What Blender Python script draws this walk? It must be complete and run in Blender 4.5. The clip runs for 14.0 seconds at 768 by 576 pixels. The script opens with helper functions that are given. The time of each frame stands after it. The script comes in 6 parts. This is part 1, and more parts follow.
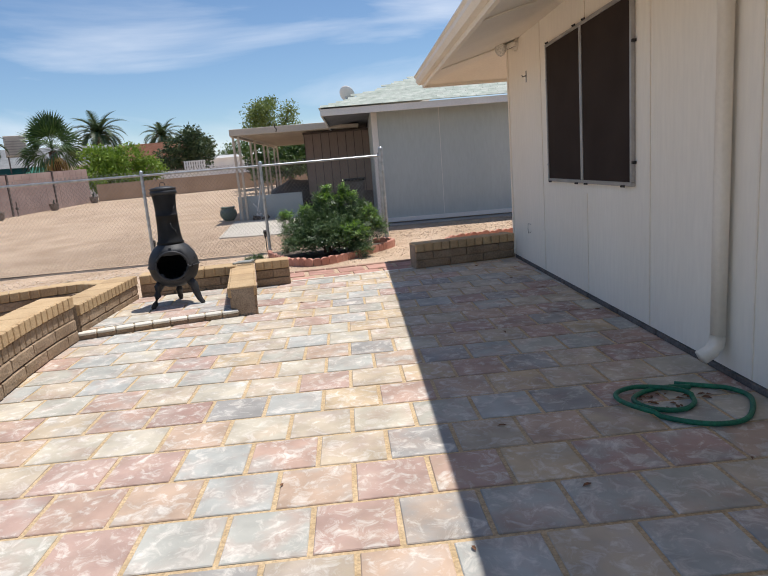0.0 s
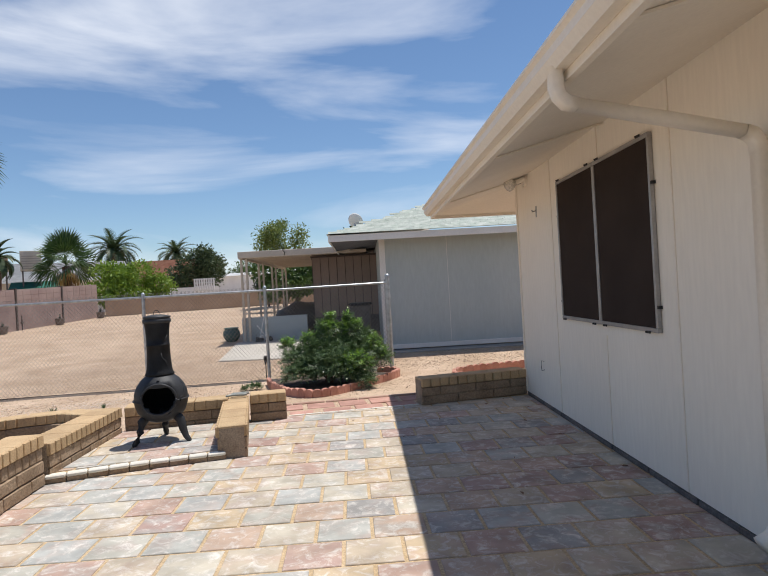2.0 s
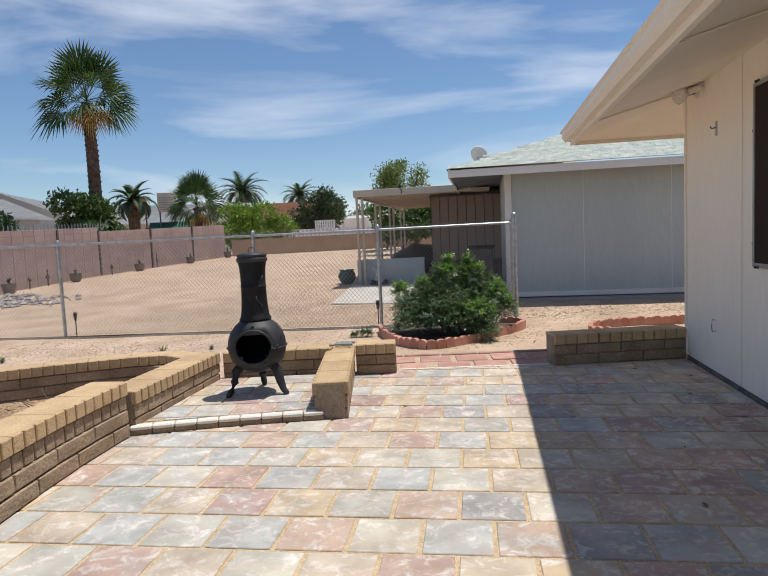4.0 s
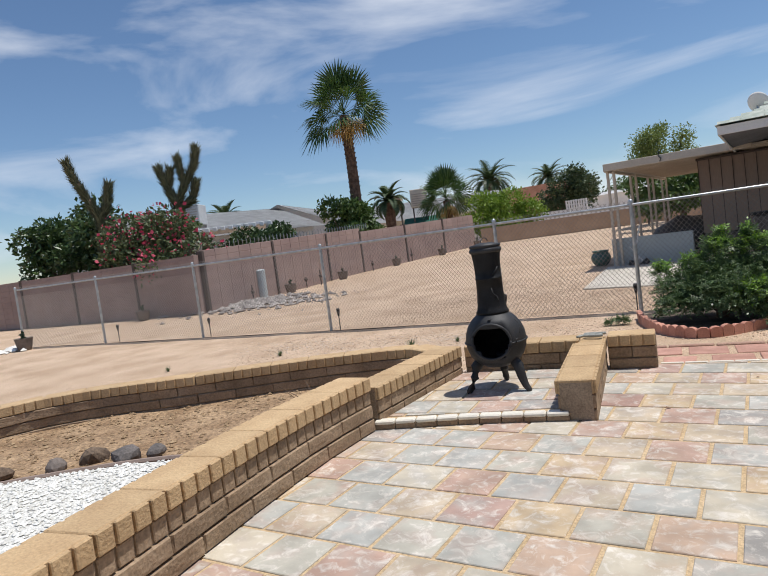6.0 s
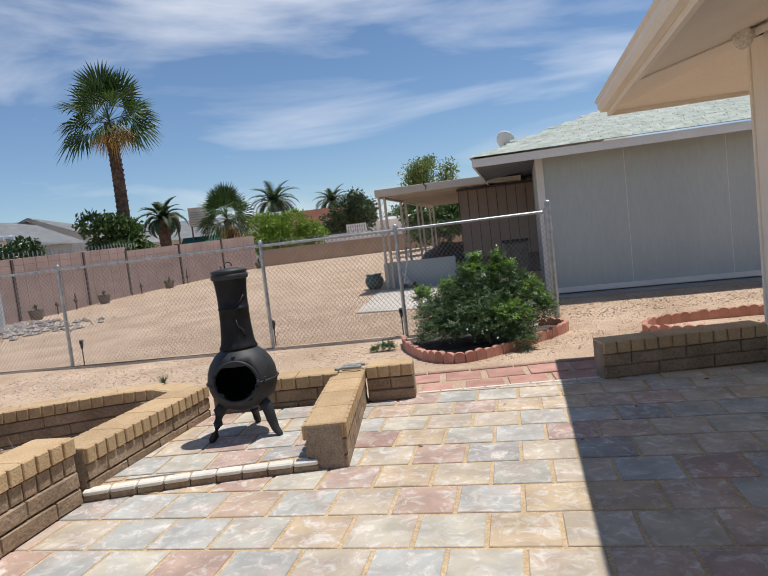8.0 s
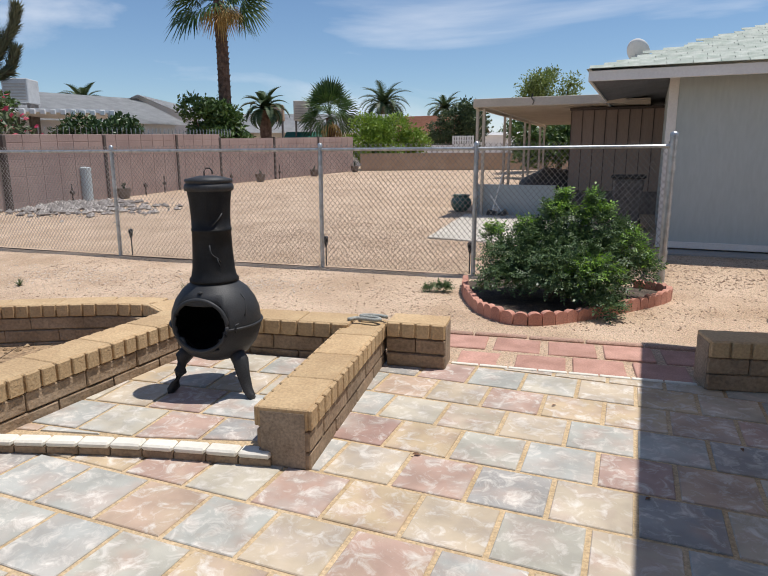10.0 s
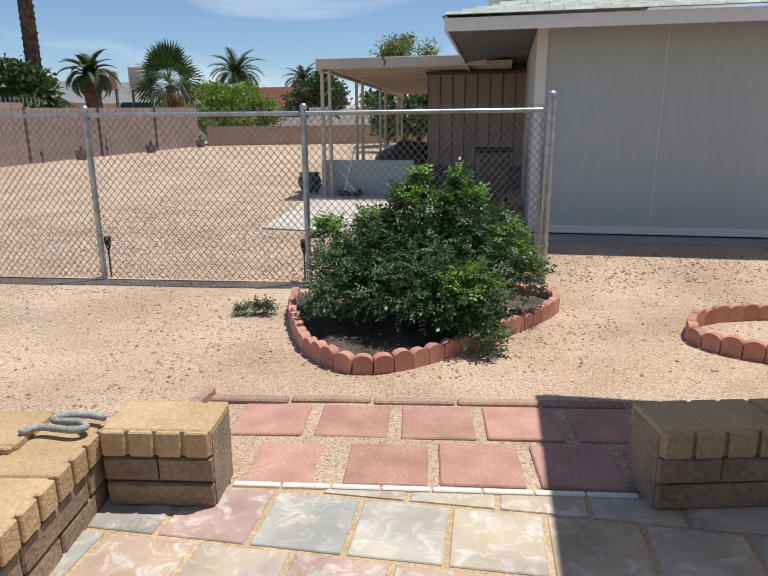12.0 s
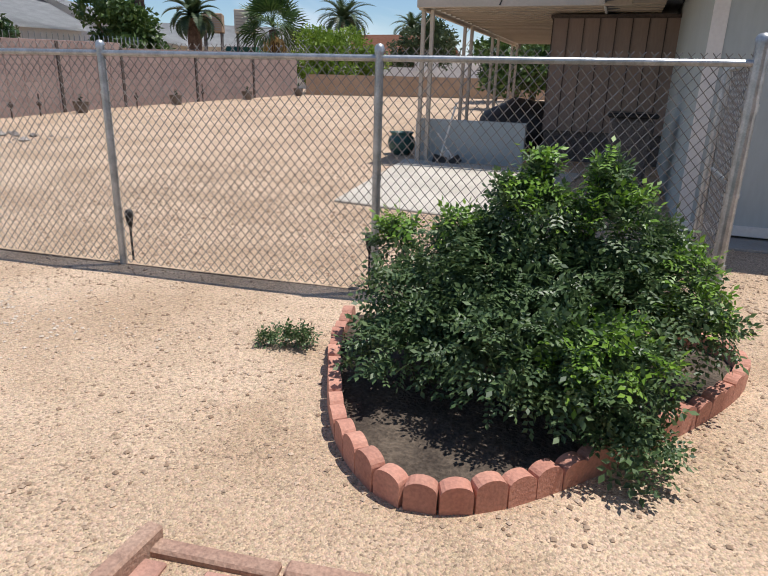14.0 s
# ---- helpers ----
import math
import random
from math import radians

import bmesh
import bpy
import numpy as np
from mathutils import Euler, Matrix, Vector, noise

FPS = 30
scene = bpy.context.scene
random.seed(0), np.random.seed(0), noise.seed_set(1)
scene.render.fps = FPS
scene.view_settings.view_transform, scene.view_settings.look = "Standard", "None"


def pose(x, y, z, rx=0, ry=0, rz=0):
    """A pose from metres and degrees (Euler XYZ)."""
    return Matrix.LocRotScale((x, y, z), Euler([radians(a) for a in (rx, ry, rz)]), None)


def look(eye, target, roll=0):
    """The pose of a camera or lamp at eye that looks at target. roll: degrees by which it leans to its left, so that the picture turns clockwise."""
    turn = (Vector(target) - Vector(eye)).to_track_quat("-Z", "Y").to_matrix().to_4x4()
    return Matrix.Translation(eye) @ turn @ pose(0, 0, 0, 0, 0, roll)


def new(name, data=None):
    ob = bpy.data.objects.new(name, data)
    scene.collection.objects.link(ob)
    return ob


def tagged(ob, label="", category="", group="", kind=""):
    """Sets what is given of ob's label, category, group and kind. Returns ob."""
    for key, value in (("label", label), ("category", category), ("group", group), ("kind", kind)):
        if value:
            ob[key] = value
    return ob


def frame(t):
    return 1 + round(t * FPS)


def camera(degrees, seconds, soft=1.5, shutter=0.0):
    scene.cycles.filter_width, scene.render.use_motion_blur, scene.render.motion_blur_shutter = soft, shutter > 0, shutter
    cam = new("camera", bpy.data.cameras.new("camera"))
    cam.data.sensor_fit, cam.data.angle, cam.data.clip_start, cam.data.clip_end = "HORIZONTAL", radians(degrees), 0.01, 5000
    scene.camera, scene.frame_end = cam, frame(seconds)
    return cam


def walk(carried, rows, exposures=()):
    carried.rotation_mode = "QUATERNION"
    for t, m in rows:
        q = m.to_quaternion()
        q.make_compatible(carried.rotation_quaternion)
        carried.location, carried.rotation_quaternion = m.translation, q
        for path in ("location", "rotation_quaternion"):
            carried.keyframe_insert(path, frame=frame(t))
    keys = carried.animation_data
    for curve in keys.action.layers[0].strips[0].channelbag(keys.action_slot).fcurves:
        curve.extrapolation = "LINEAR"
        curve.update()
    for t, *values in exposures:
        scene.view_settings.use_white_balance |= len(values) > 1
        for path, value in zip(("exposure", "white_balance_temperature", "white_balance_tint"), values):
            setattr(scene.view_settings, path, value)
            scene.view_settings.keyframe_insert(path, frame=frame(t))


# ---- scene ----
cam = camera(64.0, 14.0, soft=1.1)
PATH = [
    (0, (0.772, 0.281, 1.267), (0.828, 2.242, 0.878), -4.7),
    (0.5, (0.749, 0.306, 1.317), (0.716, 2.288, 1.056), -5.7),
    (1, (0.789, 0.334, 1.312), (0.657, 2.315, 1.072), -3.8),
    (1.5, (0.819, 0.447, 1.313), (0.693, 2.429, 1.077), -4.8),
    (2, (0.811, 0.674, 1.387), (0.876, 2.673, 1.381), -3.3),
    (2.2, (0.814, 0.75, 1.375), (0.914, 2.748, 1.381), -2.7),
    (4.3, (0.756, 1.7, 1.325), (0.279, 3.632, 1.132), -2.8),
    (4.5, (0.747, 1.727, 1.335), (0.162, 3.629, 1.13), -3.0),
    (5, (0.778, 1.807, 1.349), (-0.054, 3.615, 1.148), -4.6),
    (5.5, (0.79, 1.845, 1.339), (-0.213, 3.567, 1.169), -6.2),
    (6, (0.822, 1.924, 1.331), (-0.264, 3.598, 1.193), -7.6),
    (6.5, (0.871, 1.971, 1.315), (-0.158, 3.682, 1.192), -8.1),
    (7, (0.867, 2.154, 1.308), (0.071, 3.985, 1.182), -7.5),
    (7.5, (0.873, 2.353, 1.317), (0.347, 4.279, 1.191), -7.1),
    (7.7, (0.869, 2.437, 1.312), (0.399, 4.376, 1.178), -6.9),
    (9.8, (0.993, 3.654, 1.334), (0.334, 5.496, 0.919), -0.3),
    (10, (0.998, 3.824, 1.34), (0.234, 5.625, 0.922), -0.1),
    (10.5, (0.959, 4.239, 1.322), (0.172, 6.041, 0.954), 0.1),
    (11, (0.957, 4.721, 1.323), (0.298, 6.589, 1.042), -2.3),
    (11.5, (0.918, 5.198, 1.311), (0.386, 7.1, 0.993), -2.6),
    (12, (0.836, 5.664, 1.287), (0.473, 7.567, 0.79), -0.3),
    (12.5, (0.782, 6.07, 1.274), (0.406, 7.949, 0.7), 0.2),
    (13, (0.674, 6.451, 1.27), (0.192, 8.294, 0.662), 0.8),
    (13.5, (0.572, 6.804, 1.289), (0.053, 8.631, 0.664), 1.5),
    (14, (0.556, 7.161, 1.3), (-0.086, 8.945, 0.662), 1.7),
]
walk(cam, [(t, look(eye, target, roll)) for t, eye, target, roll in PATH], [(0.0, 0.0), (2.2, -0.07), (4.5, -0.13), (6.5, -0.20), (8.0, -0.16), (10.0, -0.12), (14.0, -0.05)])

# ---- world, sun ----
SUN_DIR = Vector((0.62, 0.40, 2.45)).normalized()
world = bpy.data.worlds.new("world")
scene.world = world
world.use_nodes = True
wn, wl = world.node_tree.nodes, world.node_tree.links
wn.clear()
w_out = wn.new("ShaderNodeOutputWorld")
w_bg = wn.new("ShaderNodeBackground")
w_bg.inputs["Strength"].default_value = 0.116
sky = wn.new("ShaderNodeTexSky")
sky.sky_type = 'NISHITA'
sky.sun_disc = False
sky.sun_elevation = math.asin(SUN_DIR.z)
sky.sun_rotation = math.atan2(SUN_DIR.x, SUN_DIR.y)
sky.air_density, sky.dust_density, sky.ozone_density = 1.0, 0.0, 6.0
w_co = wn.new("ShaderNodeTexCoord")
w_map = wn.new("ShaderNodeMapping")
w_map.inputs["Rotation"].default_value = (0.0, 0.12, radians(-35))
w_map.inputs["Scale"].default_value = (1.0, 2.2, 5.5)
w_noise = wn.new("ShaderNodeTexNoise")
w_noise.inputs["Scale"].default_value = 1.55
w_noise.inputs["Detail"].default_value = 7
w_noise.inputs["Roughness"].default_value = 0.52
w_noise.inputs["Distortion"].default_value = 0.35
w_ramp = wn.new("ShaderNodeValToRGB")
w_ramp.color_ramp.elements[0].position, w_ramp.color_ramp.elements[0].color = 0.52, (0, 0, 0, 1)
w_ramp.color_ramp.elements[1].position, w_ramp.color_ramp.elements[1].color = 0.78, (0.85, 0.85, 0.85, 1)
w_mix = wn.new("ShaderNodeMixRGB")
w_mix.inputs[2].default_value = (8.2, 8.6, 9.4, 1)
wl.new(w_co.outputs["Generated"], w_map.inputs["Vector"])
wl.new(w_map.outputs[0], w_noise.inputs["Vector"])
wl.new(w_noise.outputs[0], w_ramp.inputs[0])
wl.new(w_ramp.outputs[0], w_mix.inputs[0])
wl.new(sky.outputs[0], w_mix.inputs[1])
wl.new(w_mix.outputs[0], w_bg.inputs[0])
wl.new(w_bg.outputs[0], w_out.inputs[0])

sun_data = bpy.data.lights.new("sun", 'SUN')
sun_data.energy = 5.0
sun_data.angle = radians(0.55)
sun_data.color = (1.0, 0.96, 0.905)
sun = new("sun", sun_data)
sun.matrix_world = look(SUN_DIR * 30, (0, 0, 0))


# ---- materials ----
def mat(name, c1, c2, scale=3.0, rough=0.8, bump=0.3, fine=60.0, metal=0.0, rnd=0.0, grain=0.25, stretch=None, spec=0.4, dist=0.01):
    """Two tones in patches, a finer grain over them, fine relief, and a shift of tone from piece to piece."""
    m = bpy.data.materials.new(name)
    m.use_nodes = True
    n, l = m.node_tree.nodes, m.node_tree.links
    b = n["Principled BSDF"]
    geo = n.new("ShaderNodeNewGeometry")
    vec = geo.outputs["Position"]
    if stretch:
        mp = n.new("ShaderNodeMapping")
        mp.inputs["Scale"].default_value = stretch
        l.new(vec, mp.inputs["Vector"])
        vec = mp.outputs[0]
    n1 = n.new("ShaderNodeTexNoise")
    n1.inputs["Scale"].default_value, n1.inputs["Detail"].default_value = scale, 5
    n2 = n.new("ShaderNodeTexNoise")
    n2.inputs["Scale"].default_value, n2.inputs["Detail"].default_value = fine, 3
    l.new(vec, n1.inputs["Vector"]), l.new(vec, n2.inputs["Vector"])
    r = n.new("ShaderNodeValToRGB")
    r.color_ramp.elements[0].position, r.color_ramp.elements[1].position = 0.35, 0.65
    r.color_ramp.elements[0].color, r.color_ramp.elements[1].color = (*c1, 1), (*c2, 1)
    l.new(n1.outputs[0], r.inputs[0])
    mr = n.new("ShaderNodeMapRange")
    mr.inputs[1].default_value, mr.inputs[2].default_value = 0.3, 0.7
    mr.inputs[3].default_value, mr.inputs[4].default_value = 1 - grain, 1 + grain
    l.new(n2.outputs[0], mr.inputs[0])
    mu = n.new("ShaderNodeMixRGB")
    mu.blend_type, mu.inputs[0].default_value = 'MULTIPLY', 1
    l.new(r.outputs[0], mu.inputs[1]), l.new(mr.outputs[0], mu.inputs[2])
    col = mu.outputs[0]
    if rnd:
        oi = n.new("ShaderNodeObjectInfo")
        mr2 = n.new("ShaderNodeMapRange")
        mr2.inputs[3].default_value, mr2.inputs[4].default_value = 1 - rnd, 1 + rnd
        l.new(oi.outputs["Random"], mr2.inputs[0])
        hs = n.new("ShaderNodeHueSaturation")
        l.new(mr2.outputs[0], hs.inputs["Value"]), l.new(col, hs.inputs["Color"])
        col = hs.outputs[0]
    l.new(col, b.inputs["Base Color"])
    b.inputs["Roughness"].default_value, b.inputs["Metallic"].default_value = rough, metal
    b.inputs["Specular IOR Level"].default_value = spec
    if bump:
        bp = n.new("ShaderNodeBump")
        bp.inputs["Strength"].default_value, bp.inputs["Distance"].default_value = bump, dist
        l.new(n2.outputs[0], bp.inputs["Height"]), l.new(bp.outputs[0], b.inputs["Normal"])
    return m


def tile_material(name, island):
    """Slate-look floor tiles: each tile has its own tint, with pale cloudy bloom over it."""
    m = mat(name, (0.5, 0.5, 0.5), (0.5, 0.5, 0.5), 5, 0.72, 0.0, 35, spec=0.25)
    n, l = m.node_tree.nodes, m.node_tree.links
    b = n["Principled BSDF"]
    geo = n.new("ShaderNodeNewGeometry")
    oi = n.new("ShaderNodeObjectInfo")
    src = geo.outputs["Random Per Island"] if island else oi.outputs["Random"]
    r = n.new("ShaderNodeValToRGB")
    r.color_ramp.interpolation = 'CONSTANT'
    tints = [(0.48, 0.41, 0.315), (0.44, 0.305, 0.245), (0.41, 0.405, 0.365), (0.50, 0.39, 0.26), (0.37, 0.245, 0.205),
             (0.43, 0.41, 0.35), (0.47, 0.345, 0.26), (0.42, 0.42, 0.39), (0.415, 0.29, 0.245), (0.49, 0.405, 0.30), (0.33, 0.315, 0.295), (0.50, 0.45, 0.36)]
    e = r.color_ramp.elements
    e[0].position, e[0].color = 0, (*tints[0], 1)
    e[1].position, e[1].color = 1 / 12, (*tints[1], 1)
    for i in range(2, 12):
        x = e.new(i / 12)
        x.color = (*tints[i], 1)
    l.new(src, r.inputs[0])
    r2 = n.new("ShaderNodeValToRGB")
    for k, c in enumerate(((0.46, 0.36, 0.26), (0.42, 0.415, 0.38), (0.45, 0.32, 0.26), (0.49, 0.43, 0.34))):
        q = r2.color_ramp.elements[k] if k < 2 else r2.color_ramp.elements.new(k / 3)
        q.color = (*c, 1)
    r2.color_ramp.elements[1].position = 1 / 3
    fr = n.new("ShaderNodeMath")
    fr.operation, fr.inputs[1].default_value = 'MULTIPLY', 7.31
    fr2 = n.new("ShaderNodeMath")
    fr2.operation = 'FRACT'
    l.new(src, fr.inputs[0]), l.new(fr.outputs[0], fr2.inputs[0]), l.new(fr2.outputs[0], r2.inputs[0])
    off = n.new("ShaderNodeVectorMath")
    off.operation = 'ADD'
    sc = n.new("ShaderNodeMath")
    sc.operation, sc.inputs[1].default_value = 'MULTIPLY', 37.0
    l.new(src, sc.inputs[0]), l.new(geo.outputs["Position"], off.inputs[0]), l.new(sc.outputs[0], off.inputs[1])
    cl = n.new("ShaderNodeTexNoise")
    cl.inputs["Scale"].default_value, cl.inputs["Detail"].default_value, cl.inputs["Roughness"].default_value = 13, 9, 0.68
    cl.inputs["Distortion"].default_value = 0.9
    l.new(off.outputs[0], cl.inputs["Vector"])
    cr = n.new("ShaderNodeValToRGB")
    cr.color_ramp.elements[0].position, cr.color_ramp.elements[1].position = 0.50, 0.66
    cr.color_ramp.elements[1].color = (0.8, 0.8, 0.8, 1)
    l.new(cl.outputs[0], cr.inputs[0])
    mx = n.new("ShaderNodeMixRGB")
    mx.inputs[2].default_value = (0.66, 0.62, 0.56, 1)
    blend = n.new("ShaderNodeTexNoise")
    blend.inputs["Scale"].default_value, blend.inputs["Detail"].default_value = 6.5, 4
    l.new(off.outputs[0], blend.inputs["Vector"])
    br = n.new("ShaderNodeMapRange")
    br.inputs[1].default_value, br.inputs[2].default_value, br.inputs[4].default_value = 0.45, 0.68, 0.75
    l.new(blend.outputs[0], br.inputs[0])
    two = n.new("ShaderNodeMixRGB")
    l.new(br.outputs[0], two.inputs[0]), l.new(r.outputs[0], two.inputs[1]), l.new(r2.outputs[0], two.inputs[2])
    l.new(cr.outputs[0], mx.inputs[0]), l.new(two.outputs[0], mx.inputs[1])
    st = n.new("ShaderNodeTexNoise")
    st.inputs["Scale"].default_value, st.inputs["Detail"].default_value = 4.5, 4
    l.new(off.outputs[0], st.inputs["Vector"])
    sr = n.new("ShaderNodeMapRange")
    sr.inputs[1].default_value, sr.inputs[2].default_value, sr.inputs[3].default_value, sr.inputs[4].default_value = 0.35, 0.65, 0.80, 1.14
    l.new(st.outputs[0], sr.inputs[0])
    mu = n.new("ShaderNodeMixRGB")
    mu.blend_type, mu.inputs[0].default_value = 'MULTIPLY', 1
    l.new(mx.outputs[0], mu.inputs[1]), l.new(sr.outputs[0], mu.inputs[2])
    l.new(mu.outputs[0], b.inputs["Base Color"])
    bp = n.new("ShaderNodeBump")
    bp.inputs["Strength"].default_value, bp.inputs["Distance"].default_value = 0.45, 0.006
    l.new(cl.outputs[0], bp.inputs["Height"]), l.new(bp.outputs[0], b.inputs["Normal"])
    return m


def gravel_material():
    m = mat("gravel_ground", (0.345, 0.245, 0.165), (0.45, 0.335, 0.24), 1.3, 0.95, 0.0, 70, grain=0.20)
    n, l = m.node_tree.nodes, m.node_tree.links
    b = n["Principled BSDF"]
    geo = n.new("ShaderNodeNewGeometry")
    vo = n.new("ShaderNodeTexVoronoi")
    vo.inputs["Scale"].default_value = 130
    l.new(geo.outputs["Position"], vo.inputs["Vector"])
    hs = n.new("ShaderNodeHueSaturation")
    hs.inputs["Saturation"].default_value = 0.10
    l.new(vo.outputs["Color"], hs.inputs["Color"])
    old = b.inputs["Base Color"].links[0].from_socket
    mx = n.new("ShaderNodeMixRGB")
    mx.blend_type, mx.inputs[0].default_value = 'OVERLAY', 0.6
    l.new(old, mx.inputs[1]), l.new(hs.outputs[0], mx.inputs[2])
    l.new(mx.outputs[0], b.inputs["Base Color"])
    bp = n.new("ShaderNodeBump")
    bp.invert = True
    bp.inputs["Strength"].default_value, bp.inputs["Distance"].default_value = 0.8, 0.007
    l.new(vo.outputs["Distance"], bp.inputs["Height"]), l.new(bp.outputs[0], b.inputs["Normal"])
    return m


def leaf_material(name, c1, c2, rough=0.5, trans=0.25):
    """Leaves: tone changes from leaf to leaf, and a little light passes through."""
    m = bpy.data.materials.new(name)
    m.use_nodes = True
    n, l = m.node_tree.nodes, m.node_tree.links
    b = n["Principled BSDF"]
    geo = n.new("ShaderNodeNewGeometry")
    r = n.new("ShaderNodeValToRGB")
    r.color_ramp.elements[0].color, r.color_ramp.elements[1].color = (*c1, 1), (*c2, 1)
    l.new(geo.outputs["Random Per Island"], r.inputs[0])
    l.new(r.outputs[0], b.inputs["Base Color"])
    b.inputs["Roughness"].default_value = rough
    t = n.new("ShaderNodeBsdfTranslucent")
    l.new(r.outputs[0], t.inputs[0])
    mx = n.new("ShaderNodeMixShader")
    mx.inputs[0].default_value = trans
    l.new(b.outputs[0], mx.inputs[1]), l.new(t.outputs[0], mx.inputs[2])
    l.new(mx.outputs[0], n["Material Output"].inputs[0])
    return m


M_TILE = tile_material("slate_tile", False)
M_TILE_J = tile_material("slate_tile_far", True)
M_GROUT = mat("grout", (0.44, 0.32, 0.185), (0.53, 0.40, 0.25), 4, 0.9, 0.3, 90)
M_GRAVEL = gravel_material()
M_PEBBLE = leaf_material("pebbles", (0.27, 0.18, 0.12), (0.62, 0.48, 0.36), 0.9, 0.0)
M_WHITE_STONE = leaf_material("white_stones", (0.55, 0.54, 0.50), (0.85, 0.84, 0.80), 0.8, 0.0)
M_WHITE_STONE_BASE = mat("white_chips", (0.50, 0.49, 0.45), (0.74, 0.73, 0.69), 30, 0.9, 0.8, 70, grain=0.25)
M_GREY_STONE = leaf_material("grey_stones", (0.16, 0.14, 0.13), (0.42, 0.38, 0.345), 0.85, 0.0)
M_SOIL = mat("bed_soil", (0.25, 0.16, 0.09), (0.40, 0.275, 0.165), 2.6, 0.95, 1.0, 28, grain=0.4, dist=0.035)
M_DARK_SOIL = mat("dark_soil", (0.06, 0.045, 0.035), (0.13, 0.10, 0.075), 6, 0.95, 0.9, 60, grain=0.4, dist=0.02)
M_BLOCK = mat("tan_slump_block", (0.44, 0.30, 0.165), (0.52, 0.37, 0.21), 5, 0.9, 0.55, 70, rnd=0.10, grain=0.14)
# brown block, its colour deepened for the shade below the caps
M_BLOCK_LOW = mat("shaded_brown_block", (0.24, 0.17, 0.11), (0.335, 0.245, 0.165), 5, 0.9, 0.7, 50, rnd=0.12, grain=0.22)
M_MORTAR = mat("mortar", (0.25, 0.19, 0.135), (0.34, 0.265, 0.19), 8, 0.95, 0.5, 80)
M_BULLNOSE = mat("cream_bullnose", (0.70, 0.66, 0.57), (0.78, 0.74, 0.65), 6, 0.4, 0.1, 50, rnd=0.05, grain=0.06)
M_PAVER = mat("red_paver", (0.39, 0.215, 0.165), (0.50, 0.285, 0.225), 7, 0.9, 0.3, 90, rnd=0.12, grain=0.14)
M_EDGE = mat("red_edging", (0.45, 0.21, 0.155), (0.53, 0.27, 0.20), 6, 0.85, 0.35, 80, rnd=0.10, grain=0.15)
M_KERB = mat("pale_brick_edge", (0.36, 0.22, 0.165), (0.42, 0.28, 0.21), 6, 0.9, 0.4, 80, rnd=0.1)
M_HOUSE = mat("cream_paint", (0.83, 0.77, 0.67), (0.86, 0.80, 0.70), 1.5, 0.6, 0.12, 30, grain=0.03, stretch=(1, 1, 0.15))
M_TRIM = mat("cream_trim", (0.80, 0.73, 0.62), (0.84, 0.77, 0.66), 2, 0.5, 0.06, 40, grain=0.03)
M_FOOTING = mat("dark_footing", (0.10, 0.09, 0.085), (0.16, 0.14, 0.13), 8, 0.85, 0.4, 60)
M_SCREEN = mat("brown_sun_screen", (0.042, 0.032, 0.028), (0.05, 0.038, 0.033), 3, 1.0, 0.0, 900, grain=0.2, spec=0.05)
M_ALU = mat("aluminium_frame", (0.34, 0.33, 0.32), (0.42, 0.41, 0.40), 6, 0.45, 0.05, 60, metal=0.6, grain=0.06)
M_GALV = mat("galvanised_steel", (0.36, 0.38, 0.39), (0.52, 0.54, 0.55), 14, 0.42, 0.06, 90, metal=0.75, grain=0.12)
M_WIRE = mat("galvanised_wire", (0.20, 0.19, 0.18), (0.28, 0.265, 0.25), 14, 0.55, 0, 90, metal=0.3, grain=0.1)
M_IRON = mat("black_cast_iron", (0.030, 0.031, 0.033), (0.042, 0.043, 0.046), 9, 0.55, 0.35, 160, metal=0.25, grain=0.2, dist=0.004)
M_SOOT = mat("soot", (0.006, 0.006, 0.007), (0.012, 0.012, 0.012), 9, 0.95, 0.2, 60)
M_BLACK = mat("black_plastic", (0.015, 0.015, 0.016), (0.024, 0.024, 0.025), 9, 0.5, 0.05, 80)
M_HOSE = mat("green_rubber_hose", (0.006, 0.11, 0.06), (0.012, 0.16, 0.085), 6, 0.4, 0.1, 60)
M_DEADLEAF = leaf_material("dry_leaves", (0.12, 0.05, 0.025), (0.36, 0.20, 0.11), 0.8, 0.1)
M_GLASS = mat("lamp_glass", (0.62, 0.58, 0.50), (0.70, 0.66, 0.60), 6, 0.08, 0, 60)
M_NWALL = mat("grey_green_siding", (0.43, 0.485, 0.485), (0.47, 0.525, 0.52), 1.2, 0.7, 0.1, 30, grain=0.04, stretch=(1, 1, 0.2))
M_NTRIM = mat("pale_grey_trim", (0.70, 0.69, 0.66), (0.76, 0.75, 0.72), 2, 0.6, 0.06, 40, grain=0.04)
M_SHINGLE = mat("green_grey_shingle", (0.30, 0.34, 0.29), (0.44, 0.46, 0.41), 7, 0.9, 0.5, 120, rnd=0.10, grain=0.2)
# dark grey with the shade under the neighbour's eave put into the colour
M_SHADED_GREY = mat("shaded_grey", (0.13, 0.13, 0.14), (0.17, 0.17, 0.18), 2, 0.8, 0.1, 40)
M_CONC = mat("concrete", (0.47, 0.43, 0.37), (0.56, 0.515, 0.45), 1.8, 0.9, 0.3, 60, grain=0.10)
M_CONC_DK = mat("grey_footing", (0.30, 0.28, 0.26), (0.36, 0.34, 0.31), 1.8, 0.9, 0.3, 60, grain=0.10)
